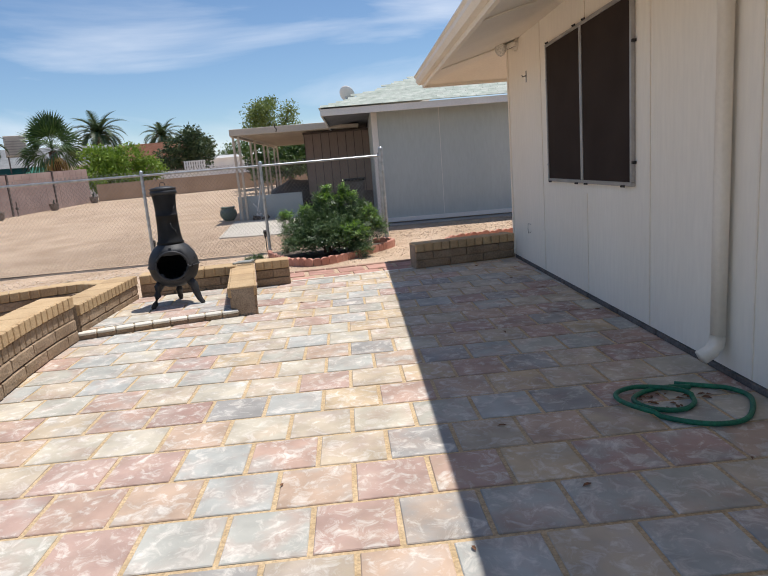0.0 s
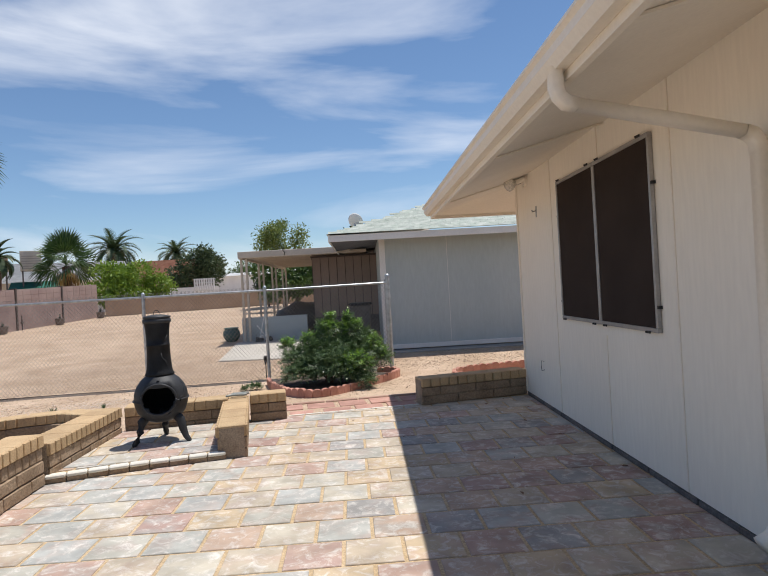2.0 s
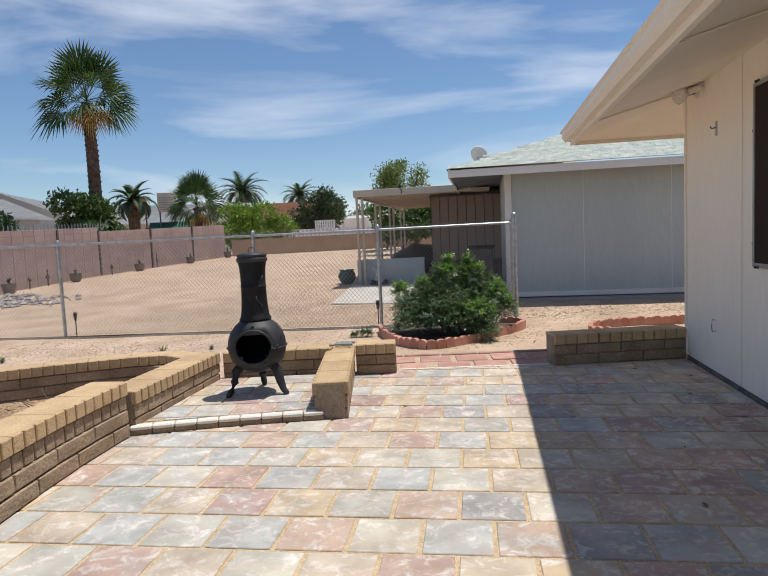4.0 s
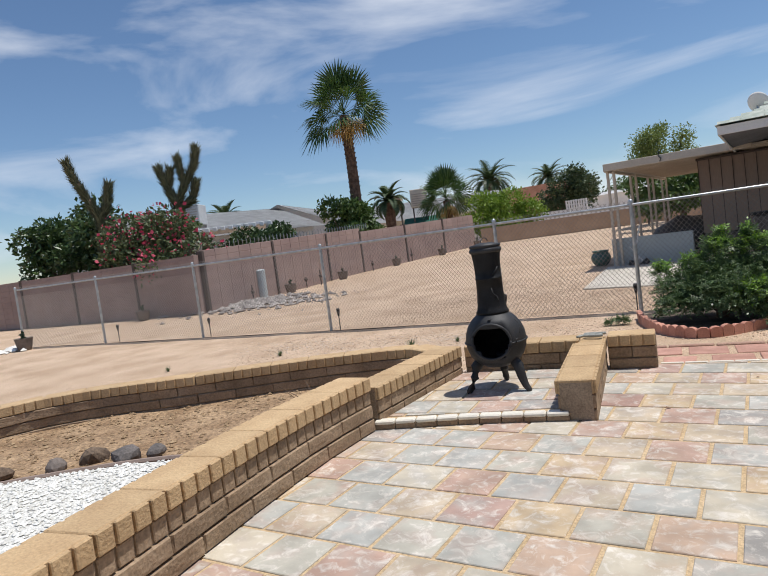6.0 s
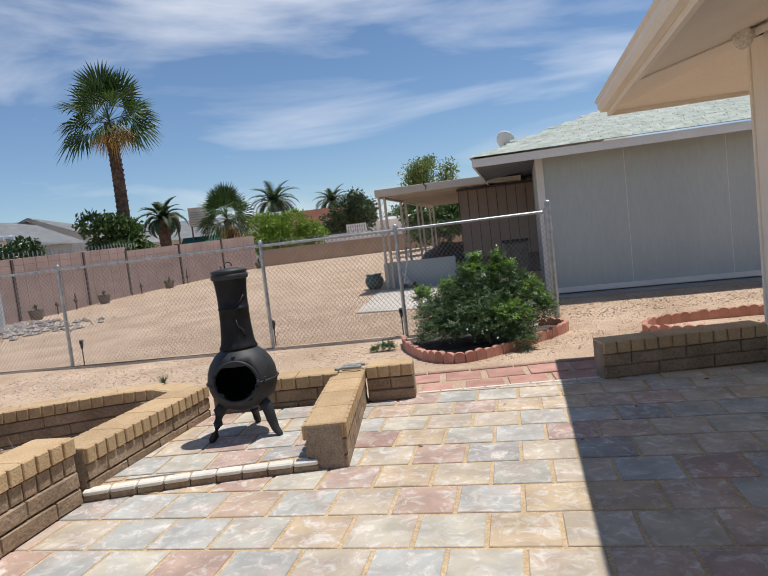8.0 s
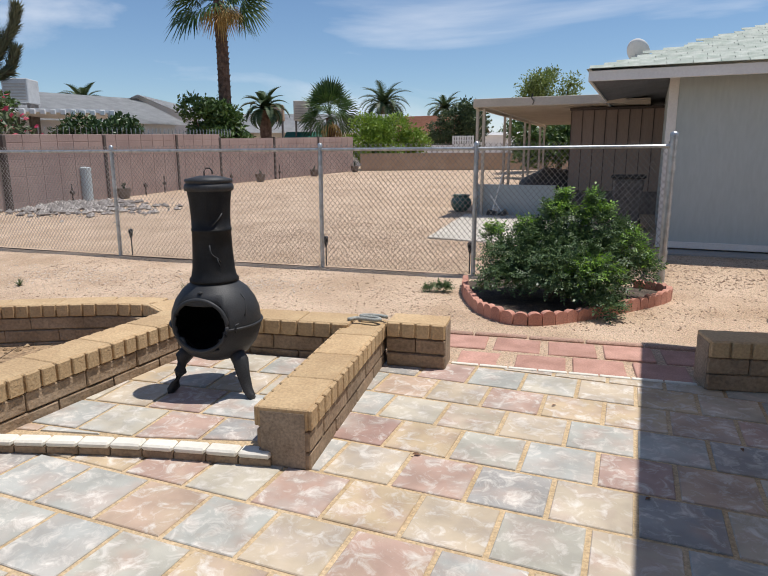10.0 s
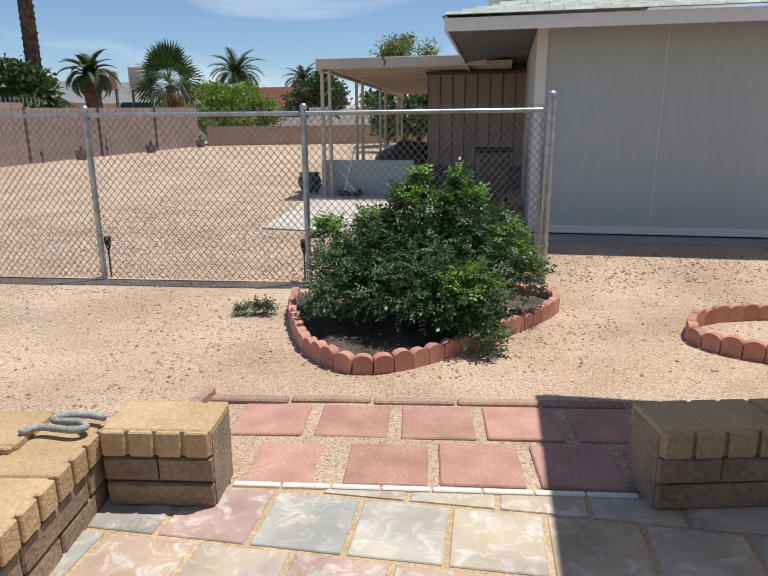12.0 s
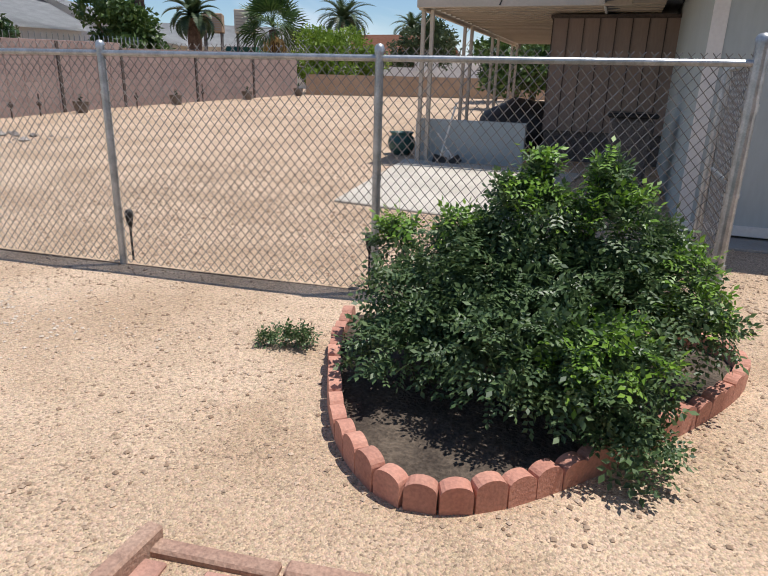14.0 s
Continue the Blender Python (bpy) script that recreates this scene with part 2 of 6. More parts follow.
M_SHED = mat("brown_siding", (0.26, 0.195, 0.165), (0.30, 0.23, 0.19), 1.5, 0.75, 0.15, 40, grain=0.06, stretch=(1, 1, 0.2))
M_SHED_DK = mat("dark_brown_trim", (0.075, 0.058, 0.05), (0.09, 0.07, 0.06), 3, 0.75, 0.1, 40)
M_COVER = mat("tan_metal_cover", (0.48, 0.42, 0.34), (0.54, 0.47, 0.39), 2, 0.5, 0.06, 30, grain=0.05)
M_BLUEWALL = mat("pale_blue_panel", (0.36, 0.42, 0.44), (0.42, 0.47, 0.48), 2, 0.7, 0.1, 40, grain=0.06)
M_BLOCKWALL = mat("mauve_block_wall", (0.28, 0.20, 0.18), (0.34, 0.25, 0.22), 1.1, 0.92, 0.5, 30, rnd=0.05, grain=0.10)
M_TANWALL = mat("tan_block", (0.40, 0.28, 0.19), (0.46, 0.33, 0.23), 1.5, 0.92, 0.4, 30, grain=0.12)
M_WHITE = mat("white_paint", (0.72, 0.72, 0.72), (0.80, 0.80, 0.79), 2, 0.6, 0.05, 40, grain=0.04)
M_ROOF_GREY = mat("grey_roof", (0.34, 0.35, 0.36), (0.42, 0.43, 0.44), 2.5, 0.9, 0.3, 40, grain=0.12)
M_ROOF_RED = mat("red_roof", (0.30, 0.13, 0.08), (0.36, 0.17, 0.11), 2.5, 0.9, 0.3, 20, grain=0.2)
M_GREENAWN = mat("green_canvas", (0.008, 0.10, 0.07), (0.012, 0.13, 0.09), 3, 0.7, 0.05, 40)
M_POT = mat("green_glazed_pot", (0.03, 0.085, 0.08), (0.05, 0.12, 0.11), 6, 0.25, 0.1, 40)
M_GREYPOT = mat("brown_grey_pot", (0.13, 0.105, 0.09), (0.18, 0.15, 0.13), 6, 0.8, 0.2, 40)
M_SNAKE = mat("grey_rope", (0.26, 0.27, 0.25), (0.36, 0.37, 0.34), 30, 0.8, 0.3, 120)
M_BARK = mat("bark", (0.10, 0.07, 0.05), (0.18, 0.13, 0.09), 6, 0.95, 0.8, 40, grain=0.35)
M_PALMBARK = mat("palm_boots", (0.075, 0.045, 0.032), (0.17, 0.11, 0.08), 5, 0.95, 0.6, 50, rnd=0.1, grain=0.3)
M_BUSH = leaf_material("bush_leaves", (0.040, 0.085, 0.034), (0.155, 0.235, 0.090), 0.45, 0.30)
M_BUSHTIP = leaf_material("bush_young_leaves", (0.13, 0.27, 0.03), (0.24, 0.40, 0.05), 0.45, 0.3)
M_FROND = leaf_material("palm_fronds", (0.022, 0.062, 0.015), (0.075, 0.13, 0.03), 0.45, 0.2)
M_FRONDDRY = leaf_material("dry_palm_fronds", (0.30, 0.17, 0.05), (0.45, 0.31, 0.10), 0.6, 0.2)
M_DATE = leaf_material("date_palm_fronds", (0.03, 0.058, 0.022), (0.085, 0.125, 0.05), 0.5, 0.15)
M_TREE = leaf_material("tree_leaves", (0.04, 0.085, 0.018), (0.11, 0.18, 0.04), 0.5, 0.2)
M_TREEDK = leaf_material("dark_tree_leaves", (0.012, 0.030, 0.012), (0.035, 0.065, 0.025), 0.5, 0.15)
M_TREEYL = leaf_material("yellow_green_leaves", (0.11, 0.20, 0.02), (0.25, 0.36, 0.045), 0.5, 0.3)
M_OLEANDER = leaf_material("oleander_leaves", (0.045, 0.075, 0.03), (0.14, 0.17, 0.07), 0.5, 0.15)
M_CITRUS = leaf_material("citrus_leaves", (0.018, 0.048, 0.014), (0.08, 0.135, 0.04), 0.4, 0.15)
M_MESQ = leaf_material("mesquite_leaves", (0.12, 0.17, 0.04), (0.27, 0.33, 0.10), 0.5, 0.3)
M_CLOD = leaf_material("soil_clods", (0.20, 0.13, 0.07), (0.42, 0.30, 0.18), 0.95, 0.0)
M_PALE = leaf_material("pale_gravel", (0.48, 0.39, 0.31), (0.66, 0.57, 0.48), 0.9, 0.0)
M_FLOWER = leaf_material("pink_flowers", (0.45, 0.03, 0.08), (0.65, 0.10, 0.16), 0.6, 0.3)
M_YUCCA = leaf_material("joshua_spikes", (0.06, 0.075, 0.045), (0.19, 0.20, 0.12), 0.6, 0.1)


# ---- building helpers ----
def mesh_of(name, bm, material, smooth=False):
    me = bpy.data.meshes.new(name)
    bm.normal_update()
    bm.to_mesh(me)
    bm.free()
    me.materials.append(material)
    if smooth:
        for p in me.polygons:
            p.use_smooth = True
    return me


def part(name, bm, material, parent=None, label="", smooth=False):
    ob = new(name, mesh_of(name, bm, material, smooth))
    if parent:
        ob.parent = parent
    if label:
        ob["label"] = label
    return ob


def piece(name, me, parent, m):
    ob = new(name, me)
    ob.parent = parent
    ob.matrix_basis = m
    return ob


def thing(name, label, category, at=(0, 0, 0), group="", kind=""):
    ob = new(name)
    ob.location = at
    ob.empty_display_size = 0.2
    return tagged(ob, label, category, group, kind)


def soup(name, verts, faces, material, parent=None, smooth=False):
    me = bpy.data.meshes.new(name)
    me.from_pydata(verts, [], faces)
    me.materials.append(material)
    if smooth:
        for p in me.polygons:
            p.use_smooth = True
    ob = new(name, me)
    if parent:
        ob.parent = parent
    return ob


def box(bm, lo, hi, m=None, bevel=0.0):
    c = [(a + b) / 2 for a, b in zip(lo, hi)]
    s = [b - a for a, b in zip(lo, hi)]
    mm = Matrix.Translation(c) @ Matrix.Diagonal((*s, 1))
    if m:
        mm = m @ mm
    r = bmesh.ops.create_cube(bm, size=1, matrix=mm)
    if bevel:
        es = {e for v in r["verts"] for e in v.link_edges}
        bmesh.ops.bevel(bm, geom=list(es), offset=bevel, segments=1, affect='EDGES')
    return bm


def cyl(bm, a, b, r0, r1=None, seg=10, caps=True):
    a, b = Vector(a), Vector(b)
    d = b - a
    m = Matrix.Translation((a + b) / 2) @ d.to_track_quat('Z', 'Y').to_matrix().to_4x4()
    bmesh.ops.create_cone(bm, cap_ends=caps, segments=seg, radius1=r0, radius2=r0 if r1 is None else r1, depth=d.length, matrix=m)
    return bm


def lathe(bm, profile, seg=32, m=None, wobble=None):
    """Turn (radius, height) pairs round the z axis."""
    rings = []
    for r, z in profile:
        ring = []
        for i in range(seg):
            a = 2 * math.pi * i / seg
            k = wobble(a, z) if wobble else 1
            p = Vector((r * k * math.cos(a), r * k * math.sin(a), z))
            ring.append(bm.verts.new(m @ p if m else p))
        rings.append(ring)
    for q0, q1 in zip(rings, rings[1:]):
        for i in range(seg):
            j = (i + 1) % seg
            bm.faces.new((q0[i], q0[j], q1[j], q1[i]))
    return rings


def tube(bm, pts, r, seg=8, closed=False):
    """A round rod along a line of points; r may be a number or a list."""
    pts = [Vector(p) for p in pts]
    rings = []
    for i, p in enumerate(pts):
        a, b = pts[max(i - 1, 0)], pts[min(i + 1, len(pts) - 1)]
        d = (b - a).normalized()
        up = Vector((0, 0, 1)) if abs(d.z) < 0.95 else Vector((1, 0, 0))
        u = d.cross(up).normalized()
        v = u.cross(d).normalized()
        rr = r[i] if isinstance(r, (list, tuple)) else r
        rings.append([bm.verts.new(p + rr * (math.cos(2 * math.pi * k / seg) * u + math.sin(2 * math.pi * k / seg) * v)) for k in range(seg)])
    for q0, q1 in zip(rings, rings[1:]):
        for k in range(seg):
            j = (k + 1) % seg
            bm.faces.new((q0[k], q0[j], q1[j], q1[k]))
    bm.faces.new(rings[0][::-1])
    bm.faces.new(rings[-1])
    return bm


def clip(poly, a, b):
    """The part of a flat polygon on the left of the line a to b."""
    out = []
    side = lambda p: (b[0] - a[0]) * (p[1] - a[1]) - (b[1] - a[1]) * (p[0] - a[0])
    for p, q in zip(poly, poly[1:] + poly[:1]):
        sp, sq = side(p), side(q)
        if sp >= 0:
            out.append(p)
        if sp * sq < 0:
            k = sp / (sp - sq)
            out.append((p[0] + k * (q[0] - p[0]), p[1] + k * (q[1] - p[1])))
    return out


def slab_piece(bm, poly, z0, z1, ch=0.004):
    """A flat stone or tile with the outline poly and a small chamfer round its top."""
    c = (sum(p[0] for p in poly) / len(poly), sum(p[1] for p in poly) / len(poly))
    def inset(p):
        dx, dy = c[0] - p[0], c[1] - p[1]
        k = min(1, ch * 1.4 / max(math.hypot(dx, dy), 1e-6))
        return (p[0] + dx * k, p[1] + dy * k)
    lo = [bm.verts.new((*p, z0)) for p in poly]
    mid = [bm.verts.new((*p, z1 - ch)) for p in poly]
    top = [bm.verts.new((*inset(p), z1)) for p in poly]
    n = len(poly)
    for i in range(n):
        j = (i + 1) % n
        bm.faces.new((lo[i], lo[j], mid[j], mid[i]))
        bm.faces.new((mid[i], mid[j], top[j], top[i]))
    bm.faces.new(top)


def area(poly):
    return 0.5 * abs(sum(p[0] * q[1] - q[0] * p[1] for p, q in zip(poly, poly[1:] + poly[:1])))


def inside(p, poly):
    r = False
    for a, b in zip(poly, poly[1:] + poly[:1]):
        if (a[1] > p[1]) != (b[1] > p[1]) and p[0] < (b[0] - a[0]) * (p[1] - a[1]) / (b[1] - a[1]) + a[0]:
            r = not r
    return r


def resample(pts, step):
    """Points at even steps along a line, with the way along it at each."""
    pts = [Vector((*p, 0)) for p in pts]
    seg = [(b - a).length for a, b in zip(pts, pts[1:])]
    total = sum(seg)
    n = max(1, round(total / step))
    out = []
    for i in range(n + 1):
        d = total * i / n
        k = 0
        while k < len(seg) - 1 and d > seg[k]:
            d -= seg[k]
            k += 1
        out.append(pts[k] + (pts[k + 1] - pts[k]) * (d / seg[k]))
    return out


def smooth_line(pts, n=8):
    """A smooth curve through flat points."""
    p = [Vector((*q, 0)) for q in pts]
    p = [2 * p[0] - p[1]] + p + [2 * p[-1] - p[-2]]
    out = []
    for i in range(1, len(p) - 2):
        for k in range(n):
            t = k / n
            a, b, c, d = p[i - 1:i + 3]
            q = 0.5 * ((2 * b) + (c - a) * t + (2 * a - 5 * b + 4 * c - d) * t * t + (3 * b - a - 3 * c + d) * t ** 3)
            out.append((q.x, q.y))
    out.append((p[-2].x, p[-2].y))
    return out


def leaf_cloud(name, blobs, count, size, material, parent, seed, shell=0.55, droop=0.0, narrow=0.5):
    """A crown of small folded leaves, thickest near the skins of the blobs (x, y, z, rx, ry, rz)."""
    g = np.random.default_rng(seed)
    w = np.array([b[3] * b[4] + b[3] * b[5] + b[4] * b[5] for b in blobs])
    pick = g.choice(len(blobs), count, p=w / w.sum())
    bl = np.array(blobs)[pick]
    d = g.normal(size=(count, 3))
    d /= np.linalg.norm(d, axis=1)[:, None]
    r = (shell + (1 - shell) * g.random(count)) * (1 + 0.10 * g.normal(size=count))
    c = bl[:, :3] + d * r[:, None] * bl[:, 3:6]
    u = d + 0.9 * g.normal(size=(count, 3))
    u[:, 2] -= droop
    u /= np.linalg.norm(u, axis=1)[:, None]
    v = np.cross(u, g.normal(size=(count, 3)))
    v /= np.linalg.norm(v, axis=1)[:, None]
    n = np.cross(u, v)
    s = size * (0.6 + 0.8 * g.random(count))[:, None]
    a = c - u * s
    b = c + u * s
    e = c + v * s * narrow + n * s * 0.15
    f = c - v * s * narrow + n * s * 0.15
    verts = np.stack([a, f, b, e], 1).reshape(-1, 3)
    i = np.arange(count)[:, None] * 4
    faces = np.concatenate([i + [0, 1, 2], i + [0, 2, 3]], 0)
    return soup(name, verts.tolist(), faces.tolist(), material, parent)


def scatter(name, xy, zf, smin, smax, material, seed, flat=0.6):
    """Loose stones, one closed eight-sided lump each."""
    g = np.random.default_rng(seed)
    xy = np.array(xy)
    n = len(xy)
    s = smin + (smax - smin) * g.random(n) ** 2
    base = np.array([(1, 0, 0), (0, 1, 0), (-1, 0, 0), (0, -1, 0), (0, 0, 1), (0, 0, -1)], float)
    v = base[None] * (0.75 + 0.5 * g.random((n, 6, 1)))
    a = g.random(n) * 6.28
    x = v[:, :, 0] * np.cos(a)[:, None] - v[:, :, 1] * np.sin(a)[:, None]
    y = v[:, :, 0] * np.sin(a)[:, None] + v[:, :, 1] * np.cos(a)[:, None]
    z = v[:, :, 2] * flat
    zz = np.array([zf(p[0], p[1]) for p in xy])
    verts = np.stack([x * s[:, None] + xy[:, None, 0], y * s[:, None] + xy[:, None, 1], z * s[:, None] + zz[:, None] + 0.25 * s[:, None]], 2).reshape(-1, 3)
    f = np.array([(0, 1, 4), (1, 2, 4), (2, 3, 4), (3, 0, 4), (1, 0, 5), (2, 1, 5), (3, 2, 5), (0, 3, 5)])
    faces = (np.arange(n)[:, None, None] * 6 + f[None]).reshape(-1, 3)
    return soup(name, verts.tolist(), faces.tolist(), material)


# ---- ground ----
LEFT_WALL = smooth_line([(-0.8, -5.6), (-0.87, -1.6), (-1.05, 0.3), (-1.27, 1.8), (-1.50, 2.9), (-1.70, 3.9), (-1.83, 4.8), (-1.86, 5.5)])
CURVED_WALL = smooth_line([(-1.95, 7.18), (-2.5, 7.52), (-3.25, 7.2), (-3.95, 6.75), (-4.65, 6.22), (-5.4, 5.72), (-5.85, 5.2), (-6.05, 4.3), (-5.9, 3.2), (-5.4, 2.2), (-4.8, 1.0), (-4.4, -1.6), (-4.3, -5.6)])
BED = [(p[0], p[1]) for p in LEFT_WALL] + [(-1.86, 7.1)] + CURVED_WALL


def ground_z(x, y):
    """Flat round the patio; the yard beyond the fence climbs gently; the bed lies lower."""
    if -7 < x < -0.7 and -5.7 < y < 7.6 and inside((x, y), BED):
        return -0.10 + 0.03 * noise.noise((x * 1.3, y * 1.3, 0))
    if -2.1 < x < 12 and y < 7.45:
        return -0.09
    z = -0.03 + 0.032 * min(max(y - 10.5, 0), 24)
    if 7.2 < y < 200 and abs(x) < 40:
        z += 0.018 * noise.noise((x * 0.7, y * 0.7, 3)) * min(1, (y - 7.2))
    return z


def axis(lo, hi, step, far):
    a = list(np.arange(lo, hi + 1e-6, step))
    d, k = step, a[-1]
    while k < far:
        d *= 1.35
        k += d
        a.append(k)
    d, k = step, a[0]
    while k > -far:
        d *= 1.35
        k -= d
        a.insert(0, k)
    return a


gx, gy = axis(-8, 4, 0.1, 600), axis(-2, 13, 0.1, 600)
gv = [(x, y, ground_z(x, y)) for y in gy for x in gx]
nx = len(gx)
gf = [(j * nx + i, j * nx + i + 1, (j + 1) * nx + i + 1, (j + 1) * nx + i) for j in range(len(gy) - 1) for i in range(nx - 1)]
ground = soup("ground", gv, gf, M_GRAVEL, smooth=True)
tagged(ground, "sandy tan decomposed granite and gravel yard ground", "ground", kind="structure")
ground.data.materials.append(M_SOIL)
for p in ground.data.polygons:
    if p.center.z < -0.06 and inside((p.center.x, p.center.y), BED):
        p.material_index = 1

# ---- patio ----
EDGE_A, EDGE_B = (-0.75, 7.52), (1.45, 7.80)
bm = bmesh.new()
slab_piece(bm, [(-0.95, -5.8), (2.70, -5.8), (2.70, 8.3), (1.5, 8.3), (1.42, 7.80), (-0.15, 7.585), (-0.5, 7.45), (-1.95, 7.2)], -0.085, -0.006, 0.002)
floor = tagged(part("floor", bm, M_GROUT), "patio floor of multicoloured slate-look tiles with sandy grout", "patio floor", kind="structure")

# ---- house ----
HX, HY = 2.70, 8.0
bm = bmesh.new()
box(bm, (HX, -5.8, 0.036), (HX + 0.16, HY, 2.66))
wall_east = tagged(part("wall_east", bm, M_HOUSE), "cream painted plywood siding house wall", "house wall", kind="structure")
bm = bmesh.new()
box(bm, (HX + 0.16, HY - 0.16, 0.0), (9.0, HY, 2.66))
tagged(part("wall_north", bm, M_HOUSE), "cream painted end wall of the house", "house wall", kind="structure")
bm = bmesh.new()
box(bm, (8.84, -5.8, 0.0), (9.0, HY - 0.161, 2.66))
tagged(part("wall_far_side", bm, M_HOUSE), "cream painted far wall of the house", "house wall", kind="structure")
bm = bmesh.new()
box(bm, (HX + 0.161, -5.8, 0.0), (8.839, -5.64, 2.66))
tagged(part("wall_south", bm, M_HOUSE), "cream painted back wall of the house", "house wall", kind="structure")
bm = bmesh.new()
box(bm, (HX + 0.004, -5.8, -0.05), (HX + 0.12, HY - 0.01, 0.034))
footing = part("footing", bm, M_FOOTING, wall_east, "dark weathered footing strip")
for i in range(22):
    bm = bmesh.new()
    box(bm, (HX - 0.012, -5.7 + i * 0.62, -0.004), (HX + 0.003, -5.7 + i * 0.62 + 0.60, 0.030), bevel=0.003)
    part("skirting_tile", bm, M_FOOTING, wall_east)
for y in (0.9, 2.05, 3.2, 4.32, 5.45, 6.68):
    bm = bmesh.new()
    if y == 5.45:
        box(bm, (HX - 0.007, y - 0.006, 0.04), (HX + 0.002, y + 0.006, 0.90))
        box(bm, (HX - 0.007, y - 0.006, 2.25), (HX + 0.002, y + 0.006, 2.62))
    else:
        box(bm, (HX - 0.007, y - 0.006, 0.04), (HX + 0.002, y + 0.006, 2.63))
    part("siding_joint", bm, M_TRIM, wall_east)
bm = bmesh.new()
box(bm, (HX - 0.014, HY - 0.035, 0.04), (HX + 0.03, HY + 0.012, 2.62), bevel=0.003)
part("corner_board", bm, M_TRIM, wall_east)

# roof: hipped, with sloping soffit, fascia and gutter
EX, EY, EZ = 1.78, 9.06, 2.28
SL = 0.27
roof = thing("roof", "hipped roof with cream sloping soffit, fascia and gutter", "roof", (EX, 0, EZ), kind="structure")


def hip_sheet(bm, x0, y1, z, run):
    """The roof's underside or top: from the eaves inward and upward on two sides."""
    a = [bm.verts.new(p) for p in ((x0, -5.9, z), (x0, y1, z), (x0 + run, y1 - run, z + SL * run), (x0 + run, -5.9, z + SL * run))]
    b = [a[1], bm.verts.new((9.5, y1, z)), bm.verts.new((9.5, y1 - run, z + SL * run)), a[2]]
    bm.faces.new(a)
    bm.faces.new(b)


def roof_part(name, bm, material, label=""):
    ob = part(name, bm, material, roof, label)
    ob.matrix_parent_inverse = Matrix.Translation((-EX, 0, -EZ))
    return ob


bm = bmesh.new()
hip_sheet(bm, EX + 0.02, EY - 0.02, EZ + 0.02, 1.35)
ob = roof_part("soffit", bm, M_TRIM, "cream painted soffit")
bm = bmesh.new()
hip_sheet(bm, EX - 0.03, EY + 0.03, EZ + 0.17, 3.6)
box(bm, (EX + 3.55, -5.9, EZ + 0.17 + SL * 3.6 - 0.02), (9.5, EY - 3.55, EZ + 0.17 + SL * 3.6))
roof_part("shingle_sheet", bm, M_SHINGLE, "grey-green shingles")
for k, y in enumerate((0.4, 2.85, 5.3, 7.7)):
    bm = bmesh.new()
    m = Matrix.Translation((EX + 0.04, y, EZ + 0.022)) @ Matrix.Rotation(-math.atan(SL), 4, 'Y')
    box(bm, (0, -0.012, -0.012), (0.94, 0.012, 0.0), m)
    roof_part("soffit_batten", bm, M_TRIM)
bm = bmesh.new()
box(bm, (EX - 0.005, -5.9, EZ - 0.015), (EX + 0.03, EY, EZ + 0.15))
roof_part("fascia", bm, M_TRIM)
bm = bmesh.new()
box(bm, (EX + 0.032, EY - 0.03, EZ - 0.015), (9.5, EY + 0.004, EZ + 0.15))
roof_part("fascia", bm, M_TRIM)
bm = bmesh.new()
gut = [(0, 0), (0.055, 0), (0.085, 0.045), (0.085, 0.085), (0.105, 0.10), (0.105, 0.115), (0, 0.115)]
g0 = [bm.verts.new((EX - 0.007 - a, -5.9, EZ + 0.03 + b)) for a, b in gut]
g1 = [bm.verts.new((EX - 0.007 - a, EY + 0.01, EZ + 0.03 + b)) for a, b in gut]
for i in range(len(gut)):
    j = (i + 1) % len(gut)
    bm.faces.new((g0[i], g0[j], g1[j], g1[i]))
bm.faces.new(g0), bm.faces.new(g1[::-1])
roof_part("gutter", bm, M_TRIM, "cream metal gutter")

# downspout
spout = thing("downspout", "cream painted metal downspout with corrugated elbows on the house wall", "downspout", (HX - 0.05, 3.43, 0.1))


def loose(ob, parent):
    ob.matrix_parent_inverse = parent.matrix_basis.inverted()
    return ob


def flat_pipe(bm, pts, w, d):
    pts = [Vector(p) for p in pts]
    rings = []
    for i, p in enumerate(pts):
        t = (pts[min(i + 1, len(pts) - 1)] - pts[max(i - 1, 0)]).normalized()
        u = Vector((0, 1, 0)) - t * t.y
        u.normalize()
        v = t.cross(u).normalized()
        k = 1 + (0.05 if i % 2 else 0)
        ring = []
        for q in range(12):
            a = 2 * math.pi * q / 12
            ca, sa = math.cos(a), math.sin(a)
            ring.append(bm.verts.new(p + k * (u * w * math.copysign(abs(ca) ** 0.5, ca) + v * d * math.copysign(abs(sa) ** 0.5, sa))))
        rings.append(ring)
    for q0, q1 in zip(rings, rings[1:]):
        for i in range(12):
            bm.faces.new((q0[i], q0[(i + 1) % 12], q1[(i + 1) % 12], q1[i]))
    bm.faces.new(rings[0]), bm.faces.new(rings[-1])


